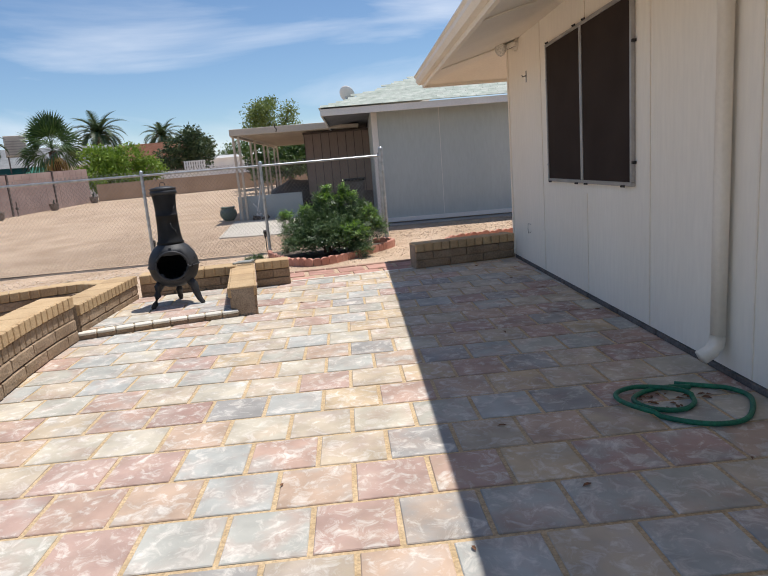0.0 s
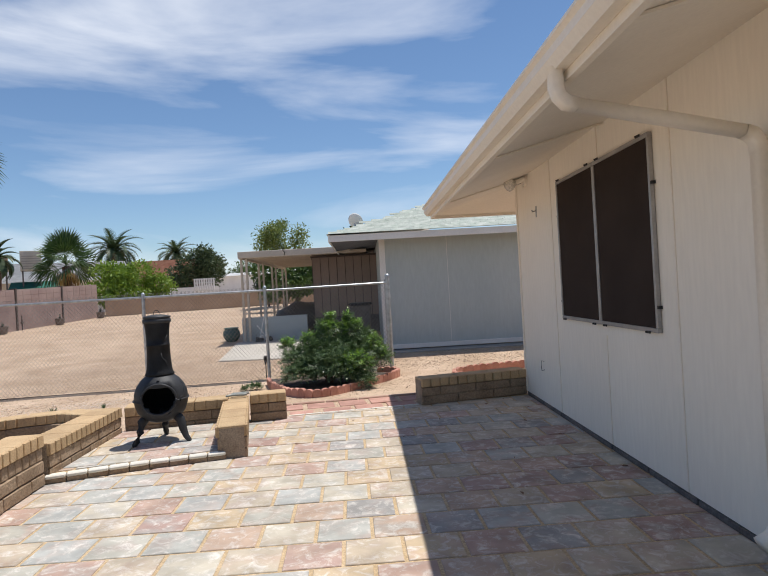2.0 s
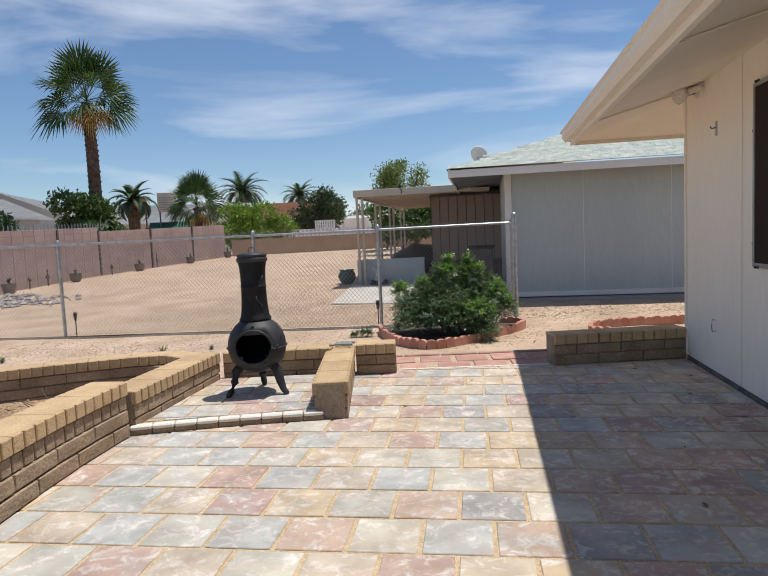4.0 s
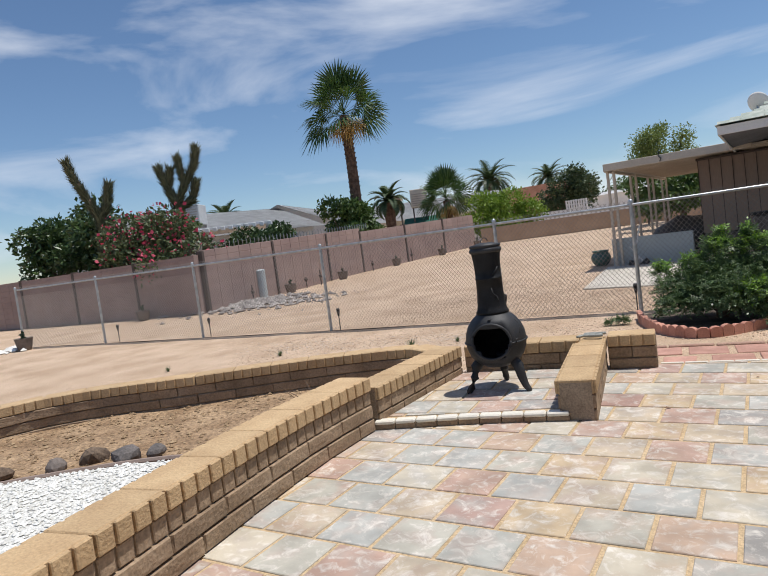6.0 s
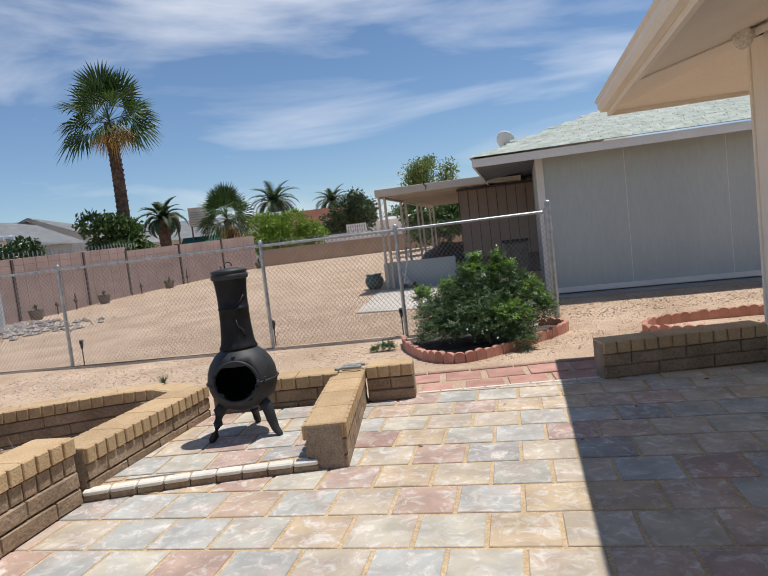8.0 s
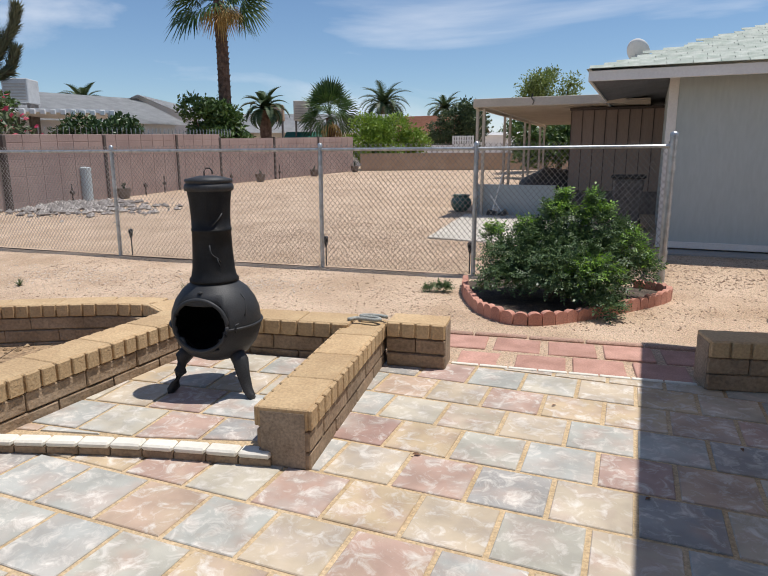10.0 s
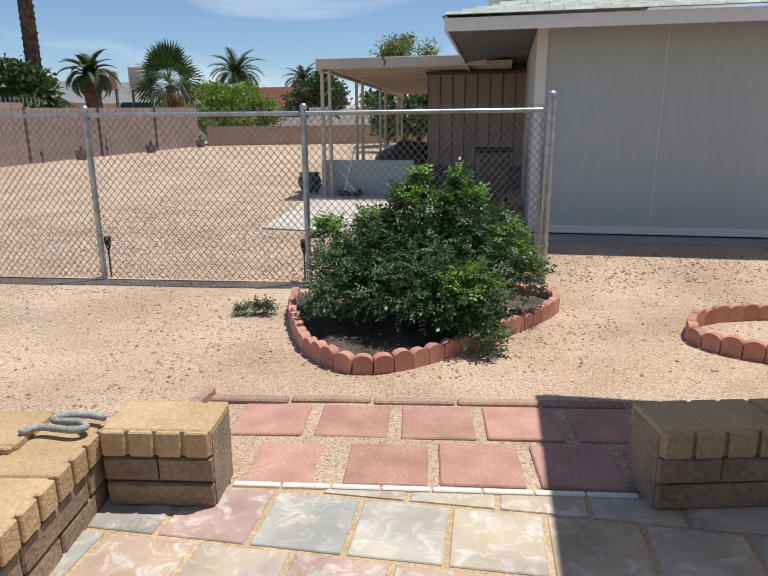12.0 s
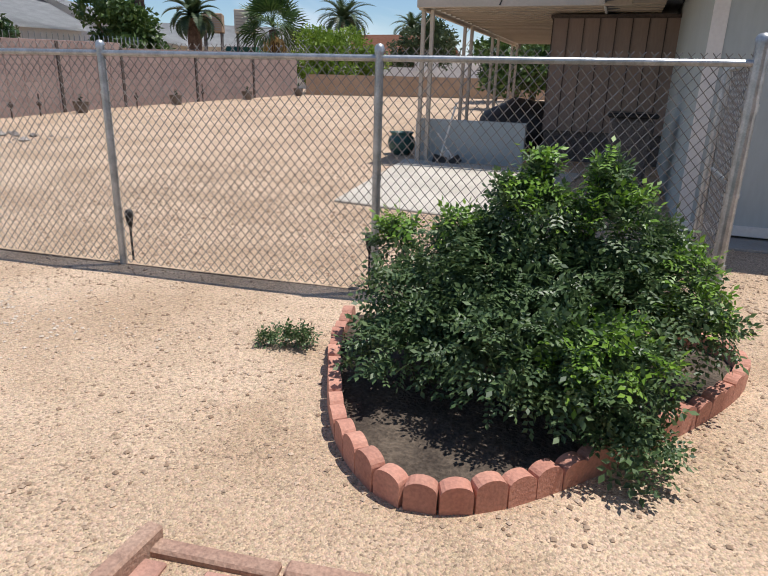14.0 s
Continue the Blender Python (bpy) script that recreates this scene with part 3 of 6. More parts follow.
SY = 3.43
bm = bmesh.new()
arc = [(EX - 0.05, SY, 2.33), (EX - 0.05, SY, 2.24), (EX - 0.038, SY, 2.20), (EX - 0.01, SY, 2.17), (EX + 0.04, SY, 2.155)]
flat_pipe(bm, arc, 0.042, 0.030)
loose(part("upper_elbow", bm, M_TRIM, spout, "corrugated elbow", True), spout)
bm = bmesh.new()
flat_pipe(bm, [(EX + 0.04, SY, 2.155), (2.25, SY, 2.07), (2.58, SY, 2.0)], 0.040, 0.028)
loose(part("cross_pipe", bm, M_TRIM, spout, smooth=True), spout)
bm = bmesh.new()
flat_pipe(bm, [(2.58, SY, 2.0), (2.62, SY, 1.985), (2.645, SY, 1.95), (2.652, SY, 1.90)], 0.042, 0.030)
loose(part("wall_elbow", bm, M_TRIM, spout, "corrugated elbow", True), spout)
bm = bmesh.new()
flat_pipe(bm, [(2.652, SY, 1.90), (2.652, SY, 1.0), (2.652, SY, 0.22)], 0.040, 0.030)
loose(part("down_pipe", bm, M_TRIM, spout, smooth=True), spout)
bm = bmesh.new()
flat_pipe(bm, [(2.652, SY, 0.22), (2.645, SY, 0.17), (2.615, SY, 0.13), (2.56, SY, 0.10)], 0.042, 0.032)
loose(part("outlet_elbow", bm, M_TRIM, spout, "corrugated elbow", True), spout)

# window with sun screens
window_1 = thing("window_1", "wide window covered by two dark brown sun screens in grey aluminium frames", "window", (HX, 5.5, 0.92), kind="structure")
WY0, WYM, WY1, WZ0, WZ1 = 4.535, 5.49, 6.42, 0.985, 2.275
for y0, y1 in ((WY0, WYM), (WYM, WY1)):
    bm = bmesh.new()
    box(bm, (HX - 0.024, y0 + 0.02, WZ0 + 0.02), (HX - 0.016, y1 - 0.02, WZ1 - 0.02))
    sc = loose(part("sun_screen", bm, M_SCREEN, window_1, "dark brown woven screen"), window_1)
    bm = bmesh.new()
    for lo, hi in (((y0, WZ0), (y1, WZ0 + 0.03)), ((y0, WZ1 - 0.03), (y1, WZ1)), ((y0, WZ0 + 0.031), (y0 + 0.025, WZ1 - 0.031)), ((y1 - 0.025, WZ0 + 0.031), (y1, WZ1 - 0.031))):
        box(bm, (HX - 0.034, lo[0] + 0.001, lo[1]), (HX - 0.002, hi[0] - 0.001, hi[1]), bevel=0.003)
    loose(part("screen_frame", bm, M_ALU, window_1, "grey aluminium frame"), window_1)
for y, z in ((4.66, WZ0), (5.38, WZ0), (5.60, WZ0), (6.33, WZ0), (4.66, WZ1), (5.38, WZ1), (5.60, WZ1), (6.33, WZ1)):
    bm = bmesh.new()
    box(bm, (HX - 0.044, y - 0.03, z - 0.008), (HX - 0.035, y + 0.03, z + 0.008), bevel=0.002)
    cyl(bm, (HX - 0.03, y + 0.012, z), (HX - 0.052, y + 0.012, z), 0.006, seg=8)
    loose(part("screen_clip", bm, M_BLACK, window_1, "black turn clip"), window_1)
for z in (1.15, 1.95):
    for y in (WY0 - 0.004, WY1 + 0.004):
        bm = bmesh.new()
        box(bm, (HX - 0.03, y - 0.014, z - 0.01), (HX - 0.001, y + 0.014, z + 0.01), bevel=0.002)
        loose(part("side_clip", bm, M_BLACK, window_1), window_1)

# floodlight and small wall fittings
flood = thing("flood_light", "twin bulb floodlight on the house wall under the eave", "flood light", (HX, 7.56, 2.49))
flood.scale = (1.35, 1.35, 1.35)
bm = bmesh.new()
cyl(bm, (0, 0, 0), (-0.025, 0, 0), 0.055, seg=16)
part("wall_plate", bm, M_TRIM, flood)
for s in (-1, 1):
    bm = bmesh.new()
    m = Matrix.Translation((-0.03, 0.05 * s, 0)) @ Matrix.Rotation(radians(-105), 4, 'Y') @ Matrix.Rotation(radians(30 * s), 4, 'X')
    lathe(bm, [(0.02, -0.01), (0.022, 0.05), (0.024, 0.06)], 14, m)
    h = part("lamp_socket", bm, M_TRIM if s < 0 else M_BLACK, flood, smooth=True)
    bm = bmesh.new()
    lathe(bm, [(0.022, 0.06), (0.03, 0.085), (0.056, 0.125), (0.058, 0.14), (0.045, 0.155), (0.001, 0.162)], 18, m)
    part("bulb", bm, M_GLASS, flood, "clear reflector bulb", True)
hook = thing("wall_hook", "small metal hook plate screwed to the house wall", "wall hook", (HX, 7.20, 2.09))
bm = bmesh.new()
box(bm, (-0.006, -0.018, -0.06), (0, 0.018, 0.06), bevel=0.002)
part("plate", bm, M_ALU, hook)
bm = bmesh.new()
tube(bm, [(-0.005, 0, 0.01), (-0.04, 0, 0.0), (-0.05, 0, 0.02)], 0.006, 6)
part("hook", bm, M_FOOTING, hook)
staple = thing("wire_loop", "thin bent wire loop sticking out of the house wall", "wire", (HX, 7.22, 0.43))
bm = bmesh.new()
tube(bm, [(0, 0, 0.05), (-0.03, 0.0, 0.06), (-0.035, 0.0, 0.0), (-0.03, 0.0, -0.05), (0, 0, -0.04)], 0.0035, 6)
part("wire", bm, M_FOOTING, staple)

# vent pipe on the roof
vent = thing("roof_vent", "white plastic vent pipe cap standing on the roof", "roof vent", (2.35, 5.6, 2.62))
bm = bmesh.new()
lathe(bm, [(0.045, 0), (0.045, 0.28), (0.07, 0.285), (0.075, 0.33), (0.06, 0.36), (0.001, 0.37)], 18)
part("pipe", bm, M_WHITE, vent, smooth=True)


# ---- low block walls ----
def cap_mesh(length, width, height, face_both=True):
    """A capping block with a smooth top and deep scores down its long faces."""
    bm = bmesh.new()
    h = width / 2
    box(bm, (-length / 2 + 0.003, -h + 0.018, 0), (length / 2 - 0.003, h - 0.018, height), bevel=0.006)
    n = max(1, round(length / 0.1))
    w = length / n
    for s in (-1, 1):
        for i in range(n):
            x0, x1 = -length / 2 + i * w + 0.0075, -length / 2 + (i + 1) * w - 0.0075
            y0, y1 = (-h, -h + 0.020) if s < 0 else (h - 0.020, h)
            box(bm, (x0, y0, 0.004), (x1, y1, height - 0.003), bevel=0.005)
    return mesh_of("cap_block", bm, M_BLOCK)


def block_mesh(length, width, height, material):
    bm = bmesh.new()
    h = width / 2
    box(bm, (-length / 2 + 0.004, -h, 0.004), (length / 2 - 0.004, h, height - 0.004), bevel=0.007)
    g = random.Random(length * 100)
    for v in bm.verts:
        v.co.y += g.uniform(-0.004, 0.004)
        v.co.z += g.uniform(-0.002, 0.002)
    return mesh_of("block", bm, material)


def block_wall(label, pts, width, top, cap=0.10, base=0.0, scored=False, course=0.10):
    """A low wall of courses of block with a scored cap course, along a line of points."""
    w = thing("planter_wall", label, "low wall", (pts[0][0], pts[0][1], base))
    off = Matrix.Translation((-pts[0][0], -pts[0][1], -base))
    z, k = top - cap, 0
    line = resample(pts, 0.4)
    seg = (line[1] - line[0]).length
    cm = cap_mesh(seg, width, cap)
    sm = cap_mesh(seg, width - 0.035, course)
    # lower courses: brown block with shade below the cap in its colour
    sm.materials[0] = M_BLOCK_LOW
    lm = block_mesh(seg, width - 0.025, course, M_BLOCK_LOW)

    def lay(mesh, name, shift, z):
        l2 = line
        if shift:
            l2 = [line[0]] + [(a + b) / 2 for a, b in zip(line, line[1:])] + [line[-1]]
        for a, b in zip(l2, l2[1:]):
            d = b - a
            m = Matrix.Translation(((a.x + b.x) / 2, (a.y + b.y) / 2, z)) @ Matrix.Rotation(math.atan2(d.y, d.x), 4, 'Z') @ Matrix.Diagonal((d.length / seg * 1.0, 1, 1, 1))
            piece(name, mesh, w, off @ m)
    lay(cm, "cap_block", False, z)
    z -= course
    while z > base - course * 0.9:
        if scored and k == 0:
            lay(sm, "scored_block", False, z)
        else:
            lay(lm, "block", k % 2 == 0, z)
        k += 1
        z -= course
    # mortar core
    bm = bmesh.new()
    for a, b in zip(line, line[1:]):
        d = b - a
        m = Matrix.Translation((*((a + b) / 2).xy, 0)) @ Matrix.Rotation(math.atan2(d.y, d.x), 4, 'Z')
        box(bm, (-d.length / 2, -width / 2 + 0.032, base), (d.length / 2, width / 2 - 0.032, top - 0.02), off @ m)
    part("mortar", bm, M_MORTAR, w)
    return w


block_wall("low tan slump-block planter wall with scored cap along the patio", LEFT_WALL, 0.28, 0.40, scored=True)
block_wall("low tan slump-block wall with scored cap beside the chiminea", [(-1.85, 5.56), (-1.86, 7.02)], 0.28, 0.31, scored=False)
block_wall("low tan slump-block wall with scored cap behind the chiminea", [(-1.73, 7.16), (-0.71, 7.34)], 0.28, 0.30, scored=False)
block_wall("short tan slump-block wall with scored cap jutting into the patio", [(-0.385, 5.945), (-0.655, 7.47)], 0.27, 0.275, scored=False)
block_wall("stub of tan slump-block wall with scored cap at the patio exit", [(-0.51, 7.49), (-0.125, 7.545)], 0.26, 0.295, scored=False)
block_wall("curved low slump-block wall with scored cap round the sunken bed", CURVED_WALL[3:], 0.26, 0.22, base=-0.10)
block_wall("low brown slump-block wall with scored cap beside the house corner", [(1.375, 7.80), (2.67, 8.10)], 0.27, 0.30)

# raised hearth floor and its bullnose step
RZ = 0.06
HEARTH = [(-1.73, 5.60), (-1.10, 5.815), (-0.45, 5.99), (-0.70, 7.20), (-1.73, 7.04)]
bm = bmesh.new()
slab_piece(bm, HEARTH, -0.004, RZ - 0.008, 0.002)
hearth = tagged(part("hearth_floor", bm, M_GROUT), "raised tiled floor of the chiminea corner with sandy grout", "raised floor", kind="structure")
step = thing("step_edge", "curved step edge with cream bullnose tiles on dark block", "step", (-1.1, 5.8, 0))
sl = resample(smooth_line([(-1.76, 5.545), (-1.10, 5.775), (-0.44, 5.945)]), 0.155)
for a, b in zip(sl, sl[1:]):
    d = b - a
    m = Matrix.Translation((1.1, -5.8, 0)) @ Matrix.Translation((*((a + b) / 2).xy, 0)) @ Matrix.Rotation(math.atan2(d.y, d.x), 4, 'Z')
    bm = bmesh.new()
    L = d.length / 2 - 0.003
    box(bm, (-L, -0.035, 0.036), (L, 0.04, 0.066), m, bevel=0.009)
    part("bullnose_tile", bm, M_BULLNOSE, step)
    bm = bmesh.new()
    box(bm, (-L, -0.026, 0), (L, 0.03, 0.035), m, bevel=0.002)
    part("riser_tile", bm, M_BLOCK_LOW, step)

# cream strip at the patio's far edge
edge = thing("patio_edge", "row of cream bullnose tiles along the end of the patio", "edging", (0.6, 7.7, 0))
el = resample([(-0.115, 7.58), (1.37, 7.765)], 0.19)
for a, b in zip(el, el[1:]):
    d = b - a
    m = Matrix.Translation((-0.6, -7.7, 0)) @ Matrix.Translation((*((a + b) / 2).xy, 0)) @ Matrix.Rotation(math.atan2(d.y, d.x), 4, 'Z')
    bm = bmesh.new()
    L = d.length / 2 - 0.004
    box(bm, (-L, -0.012, -0.04), (L, 0.016, 0.006), m, bevel=0.004)
    part("bullnose_tile", bm, M_BULLNOSE, edge)

# red pavers and their brick edge
pav = thing("paver_path", "two rows of square red concrete pavers with sandy joints", "pavers", (0.5, 8.0, -0.03))
PA = math.atan2(0.2, 1.49)
pm = bmesh.new()
box(pm, (-0.165, -0.160, -0.04), (0.165, 0.160, 0.0), bevel=0.006)
pm = mesh_of("paver", pm, M_PAVER)
half = bmesh.new()
box(half, (-0.085, -0.152, -0.04), (0.085, 0.152, 0.0), bevel=0.005)
half = mesh_of("half_paver", half, M_PAVER)
pr = random.Random(4)
PM = Matrix.Translation((-0.15, 7.685, -0.024)) @ Matrix.Rotation(PA, 4, 'Z')
for r in range(2):
    for i in range(-1, 6):
        x = 0.04 + i * 0.385 + (0.165 if r == 0 else 0.0) + pr.uniform(-0.008, 0.008)
        y = 0.025 + r * 0.375 + pr.uniform(-0.006, 0.006)
        if i == -1 and r == 0:
            continue
        m = PM @ pose(x, y + 0.09, pr.uniform(-0.006, 0.004), pr.uniform(-0.6, 0.6), pr.uniform(-0.6, 0.6), pr.uniform(-1.2, 1.2))
        piece("paver", half if (i == -1 and r) else pm, pav, Matrix.Translation((-0.5, -8.0, 0.03)) @ m)
kerb = thing("brick_border", "border of pale red edging bricks sunk beside the pavers", "edging", (0.5, 8.55, -0.03))
km = bmesh.new()
box(km, (-0.2, -0.03, -0.08), (0.2, 0.03, 0.012), bevel=0.009)
km = mesh_of("edging_brick", km, M_KERB)
for i in range(6):
    m = PM @ pose(-0.13 + i * 0.415, 0.70 + pr.uniform(-0.008, 0.008), 0.0, 0, 0, pr.uniform(-1, 1))
    piece("edging_brick", km, kerb, Matrix.Translation((-0.5, -8.55, 0.03)) @ m)
piece("edging_brick", km, kerb, Matrix.Translation((-0.5, -8.55, 0.03)) @ pose(-0.58, 8.17, 0.02, 0, 2, 92))


# ---- chiminea ----
CX, CY = -1.145, 6.50
chim = thing("chiminea", "black cast-iron chiminea with round firebox, tall neck and three legs", "chiminea", (CX, CY, RZ))
chim.scale = (0.985, 0.985, 0.99)
FACE = radians(-78)


def chim_profile():
    return [(0.03, 0.185), (0.10, 0.195), (0.17, 0.23), (0.215, 0.285), (0.238, 0.35), (0.245, 0.39), (0.246, 0.405), (0.238, 0.47), (0.215, 0.53), (0.175, 0.585), (0.132, 0.62), (0.118, 0.63)]


bm = bmesh.new()
SEG = 64
rings = lathe(bm, [(r, z) for r, z in chim_profile()], SEG)
mo_c = Vector((math.cos(FACE), math.sin(FACE), 0))
mo_t = Vector((-mo_c.y, mo_c.x, 0))
dele = []
for f in bm.faces:
    c = f.calc_center_median()
    if c.dot(mo_c) > 0 and ((c.dot(mo_t)) / 0.15) ** 2 + ((c.z - 0.42) / 0.135) ** 2 < 1:
        dele.append(f)
bmesh.ops.delete(bm, geom=dele, context='FACES')
bmesh.ops.solidify(bm, geom=bm.faces[:], thickness=0.012)
part("firebox", bm, M_IRON, chim, "matt black iron firebox", True)
bm = bmesh.new()
lathe(bm, [(0.001, 0.215), (0.15, 0.245), (0.215, 0.34), (0.222, 0.42), (0.19, 0.53), (0.11, 0.60)], 40)
inner = [f for f in bm.faces if (lambda c: c.dot(mo_c) > 0 and ((c.dot(mo_t)) / 0.155) ** 2 + ((c.z - 0.42) / 0.14) ** 2 < 1)(f.calc_center_median())]
bmesh.ops.delete(bm, geom=inner, context='FACES')
part("lining", bm, M_SOOT, chim, "sooty black inside")
bm = bmesh.new()
ring = []
for i in range(49):
    a = 2 * math.pi * i / 48
    u, z = 0.152 * math.cos(a), 0.42 + 0.137 * math.sin(a)
    zz = min(max(z, 0.2), 0.62)
    pr_ = chim_profile()
    for (r0, z0), (r1, z1) in zip(pr_, pr_[1:]):
        if z0 <= zz <= z1:
            R = r0 + (r1 - r0) * (zz - z0) / (z1 - z0)
    dpt = math.sqrt(max(R * R - u * u, 0.0))
    ring.append(mo_c * (dpt + 0.002) + mo_t * u + Vector((0, 0, z)))
tube(bm, ring, 0.011, 8)
part("mouth_rim", bm, M_IRON, chim, smooth=True)
bm = bmesh.new()
seam = []
for i in range(40):
    a = FACE + radians(38) + i * radians(284) / 39
    seam.append((0.250 * math.cos(a), 0.250 * math.sin(a), 0.40))
tube(bm, seam, 0.007, 6)
part("seam_flange", bm, M_IRON, chim, smooth=True)
bm = bmesh.new()
lathe(bm, [(0.122, 0.622), (0.133, 0.628), (0.133, 0.642), (0.122, 0.655), (0.114, 0.70), (0.107, 0.80), (0.104, 0.90), (0.108, 0.903), (0.109, 0.915), (0.104, 0.918), (0.104, 0.98), (0.109, 1.06), (0.117, 1.115), (0.118, 1.12)], 40)
bmesh.ops.solidify(bm, geom=bm.faces[:], thickness=0.008)
part("neck", bm, M_IRON, chim, "tall flared black iron neck", True)
bm = bmesh.new()
lathe(bm, [(0.116, 1.115), (0.128, 1.118), (0.131, 1.135), (0.128, 1.15), (0.120, 1.156), (0.118, 1.16), (0.126, 1.163), (0.126, 1.178), (0.05, 1.195), (0.001, 1.197)], 40)
lid = part("lid", bm, M_IRON, chim, "round rain lid", True)
bm = bmesh.new()
tube(bm, [(-0.026, 0, 1.19), (-0.028, 0, 1.215), (-0.012, 0, 1.235), (0.012, 0, 1.235), (0.026, 0, 1.222), (0.027, 0, 1.205)], 0.004, 6)
part("lid_handle", bm, M_IRON, lid, smooth=True)
for a in (FACE - radians(62), FACE + radians(62), FACE + radians(180)):
    bm = bmesh.new()
    c, s = math.cos(a), math.sin(a)
    tube(bm, [(0.14 * c, 0.14 * s, 0.26), (0.195 * c, 0.195 * s, 0.20), (0.215 * c, 0.215 * s, 0.12), (0.245 * c, 0.245 * s, 0.045), (0.275 * c, 0.275 * s, 0.012), (0.29 * c, 0.29 * s, 0.010)], [0.042, 0.044, 0.036, 0.028, 0.023, 0.016], 10)
    part("leg", bm, M_IRON, chim, smooth=True)
bm = bmesh.new()
a = FACE + radians(48)
tube(bm, [(0.252 * math.cos(a), 0.252 * math.sin(a), 0.385), (0.262 * math.cos(a), 0.262 * math.sin(a), 0.40), (0.258 * math.cos(a), 0.258 * math.sin(a), 0.425), (0.268 * math.cos(a + 0.05), 0.268 * math.sin(a + 0.05), 0.43)], 0.006, 6)
part("latch", bm, M_IRON, chim, smooth=True)
bm = bmesh.new()
box(bm, (-0.012, -0.012, 0), (0.012, 0.012, 0.012), Matrix.Translation(mo_c * 0.172 + Vector((0, 0, 0.585))), bevel=0.003)
part("bolt", bm, M_IRON, chim)


def relief(pts):
    """A raised twig cast on to the iron."""
    bm = bmesh.new()
    out = []
    for da, z in pts:
        prof = chim_profile() + [(0.122, 0.655), (0.114, 0.70), (0.107, 0.80), (0.104, 0.92), (0.104, 0.98), (0.109, 1.06), (0.117, 1.115)]
        R = 0.1
        for (r0, z0), (r1, z1) in zip(prof, prof[1:]):
            if z0 <= z <= z1 and z1 > z0:
                R = r0 + (r1 - r0) * (z - z0) / (z1 - z0)
        aa = FACE + radians(da)
        out.append((R * math.cos(aa), R * math.sin(aa), z))
    tube(bm, out, 0.0045, 6)
    part("cast_twig", bm, M_IRON, chim, smooth=True)


relief([(18, 0.835), (20, 0.80), (26, 0.78), (38, 0.765), (46, 0.745)])
relief([(38, 0.765), (40, 0.74), (44, 0.72)])
relief([(30, 0.94), (48, 0.97), (60, 1.0)])
relief([(64, 0.46), (70, 0.50), (74, 0.54), (72, 0.57)])


# ---- small things on the patio ----
hose = thing("garden_hose", "coiled green rubber garden hose lying on the patio tiles", "garden hose", (2.25, 3.06, 0.012))
hp = smooth_line([(2.30, 3.13), (2.20, 3.16), (2.06, 3.13), (1.96, 3.04), (1.99, 2.92), (2.11, 2.87), (2.21, 2.93), (2.24, 3.03), (2.17, 3.12), (2.03, 3.17), (1.91, 3.12), (1.88, 3.02), (1.94, 2.89), (2.05, 2.76), (2.18, 2.69), (2.31, 2.70), (2.41, 2.79), (2.50, 2.95), (2.47, 3.07), (2.38, 3.13), (2.25, 3.20)], 6)
bm = bmesh.new()
tube(bm, [(x - 2.15, y - 2.95, 0.004 + 0.012 * (1 if 40 < i < 75 else 0)) for i, (x, y) in enumerate(hp)], 0.0125, 10)
part("hose", bm, M_HOSE, hose, smooth=True)

lr = random.Random(9)


def dead_leaf(x, y, z, s):
    bm = bmesh.new()
    a = lr.uniform(0, 6.28)
    pts = [(-1, 0, 0.1), (-0.4, 0.38, 0.35), (0.3, 0.34, 0.3), (1, 0, 0.05), (0.3, -0.34, 0.35), (-0.4, -0.36, 0.25)]
    vs = [bm.verts.new((s * (p[0] * math.cos(a) - p[1] * math.sin(a)), s * (p[0] * math.sin(a) + p[1] * math.cos(a)), s * p[2] * lr.uniform(0.6, 1.4))) for p in pts]
    c = bm.verts.new((0, 0, 0.002))
    for i in range(6):
        bm.faces.new((vs[i], vs[(i + 1) % 6], c))
    ob = part("dry_leaf", bm, M_DEADLEAF)
    ob.location = (x, y, z)
    tagged(ob, "curled brown dry leaf lying on the patio tiles", "dry leaf", "dry leaves on the patio")


for i in range(26):
    a, r = lr.uniform(0, 6.28), lr.uniform(0.05, 0.24)
    dead_leaf(2.22 + r * math.cos(a), 3.14 + 0.8 * r * math.sin(a), 0.003, lr.uniform(0.012, 0.028))
for x, y in ((1.36, 3.02), (1.55, 2.42), (1.9, 5.4), (2.45, 6.0), (2.3, 6.6), (2.5, 7.2), (2.1, 7.5), (1.5, 6.9), (2.25, 2.5), (1.1, 6.28), (0.12, 6.27), (0.35, 2.65), (2.6, 5.0), (2.35, 7.75), (1.75, 4.6), (2.4, 2.4), (1.05, 2.1), (0.62, 7.1)):
    dead_leaf(x, y, 0.003, lr.uniform(0.014, 0.03))

rope = thing("coiled_rope", "short grey knotted cord lying on the wall cap", "cord", (-0.62, 7.36, 0.297))
bm = bmesh.new()
tube(bm, [(x - 0.0, y, 0.012) for x, y in smooth_line([(-0.10, -0.08), (-0.06, -0.03), (0.06, -0.03), (0.09, 0.0), (0.04, 0.03), (-0.04, 0.02), (-0.06, 0.05), (0.02, 0.08), (0.11, 0.075)], 5)], 0.013, 8)
part("cord", bm, M_SNAKE, rope, smooth=True)


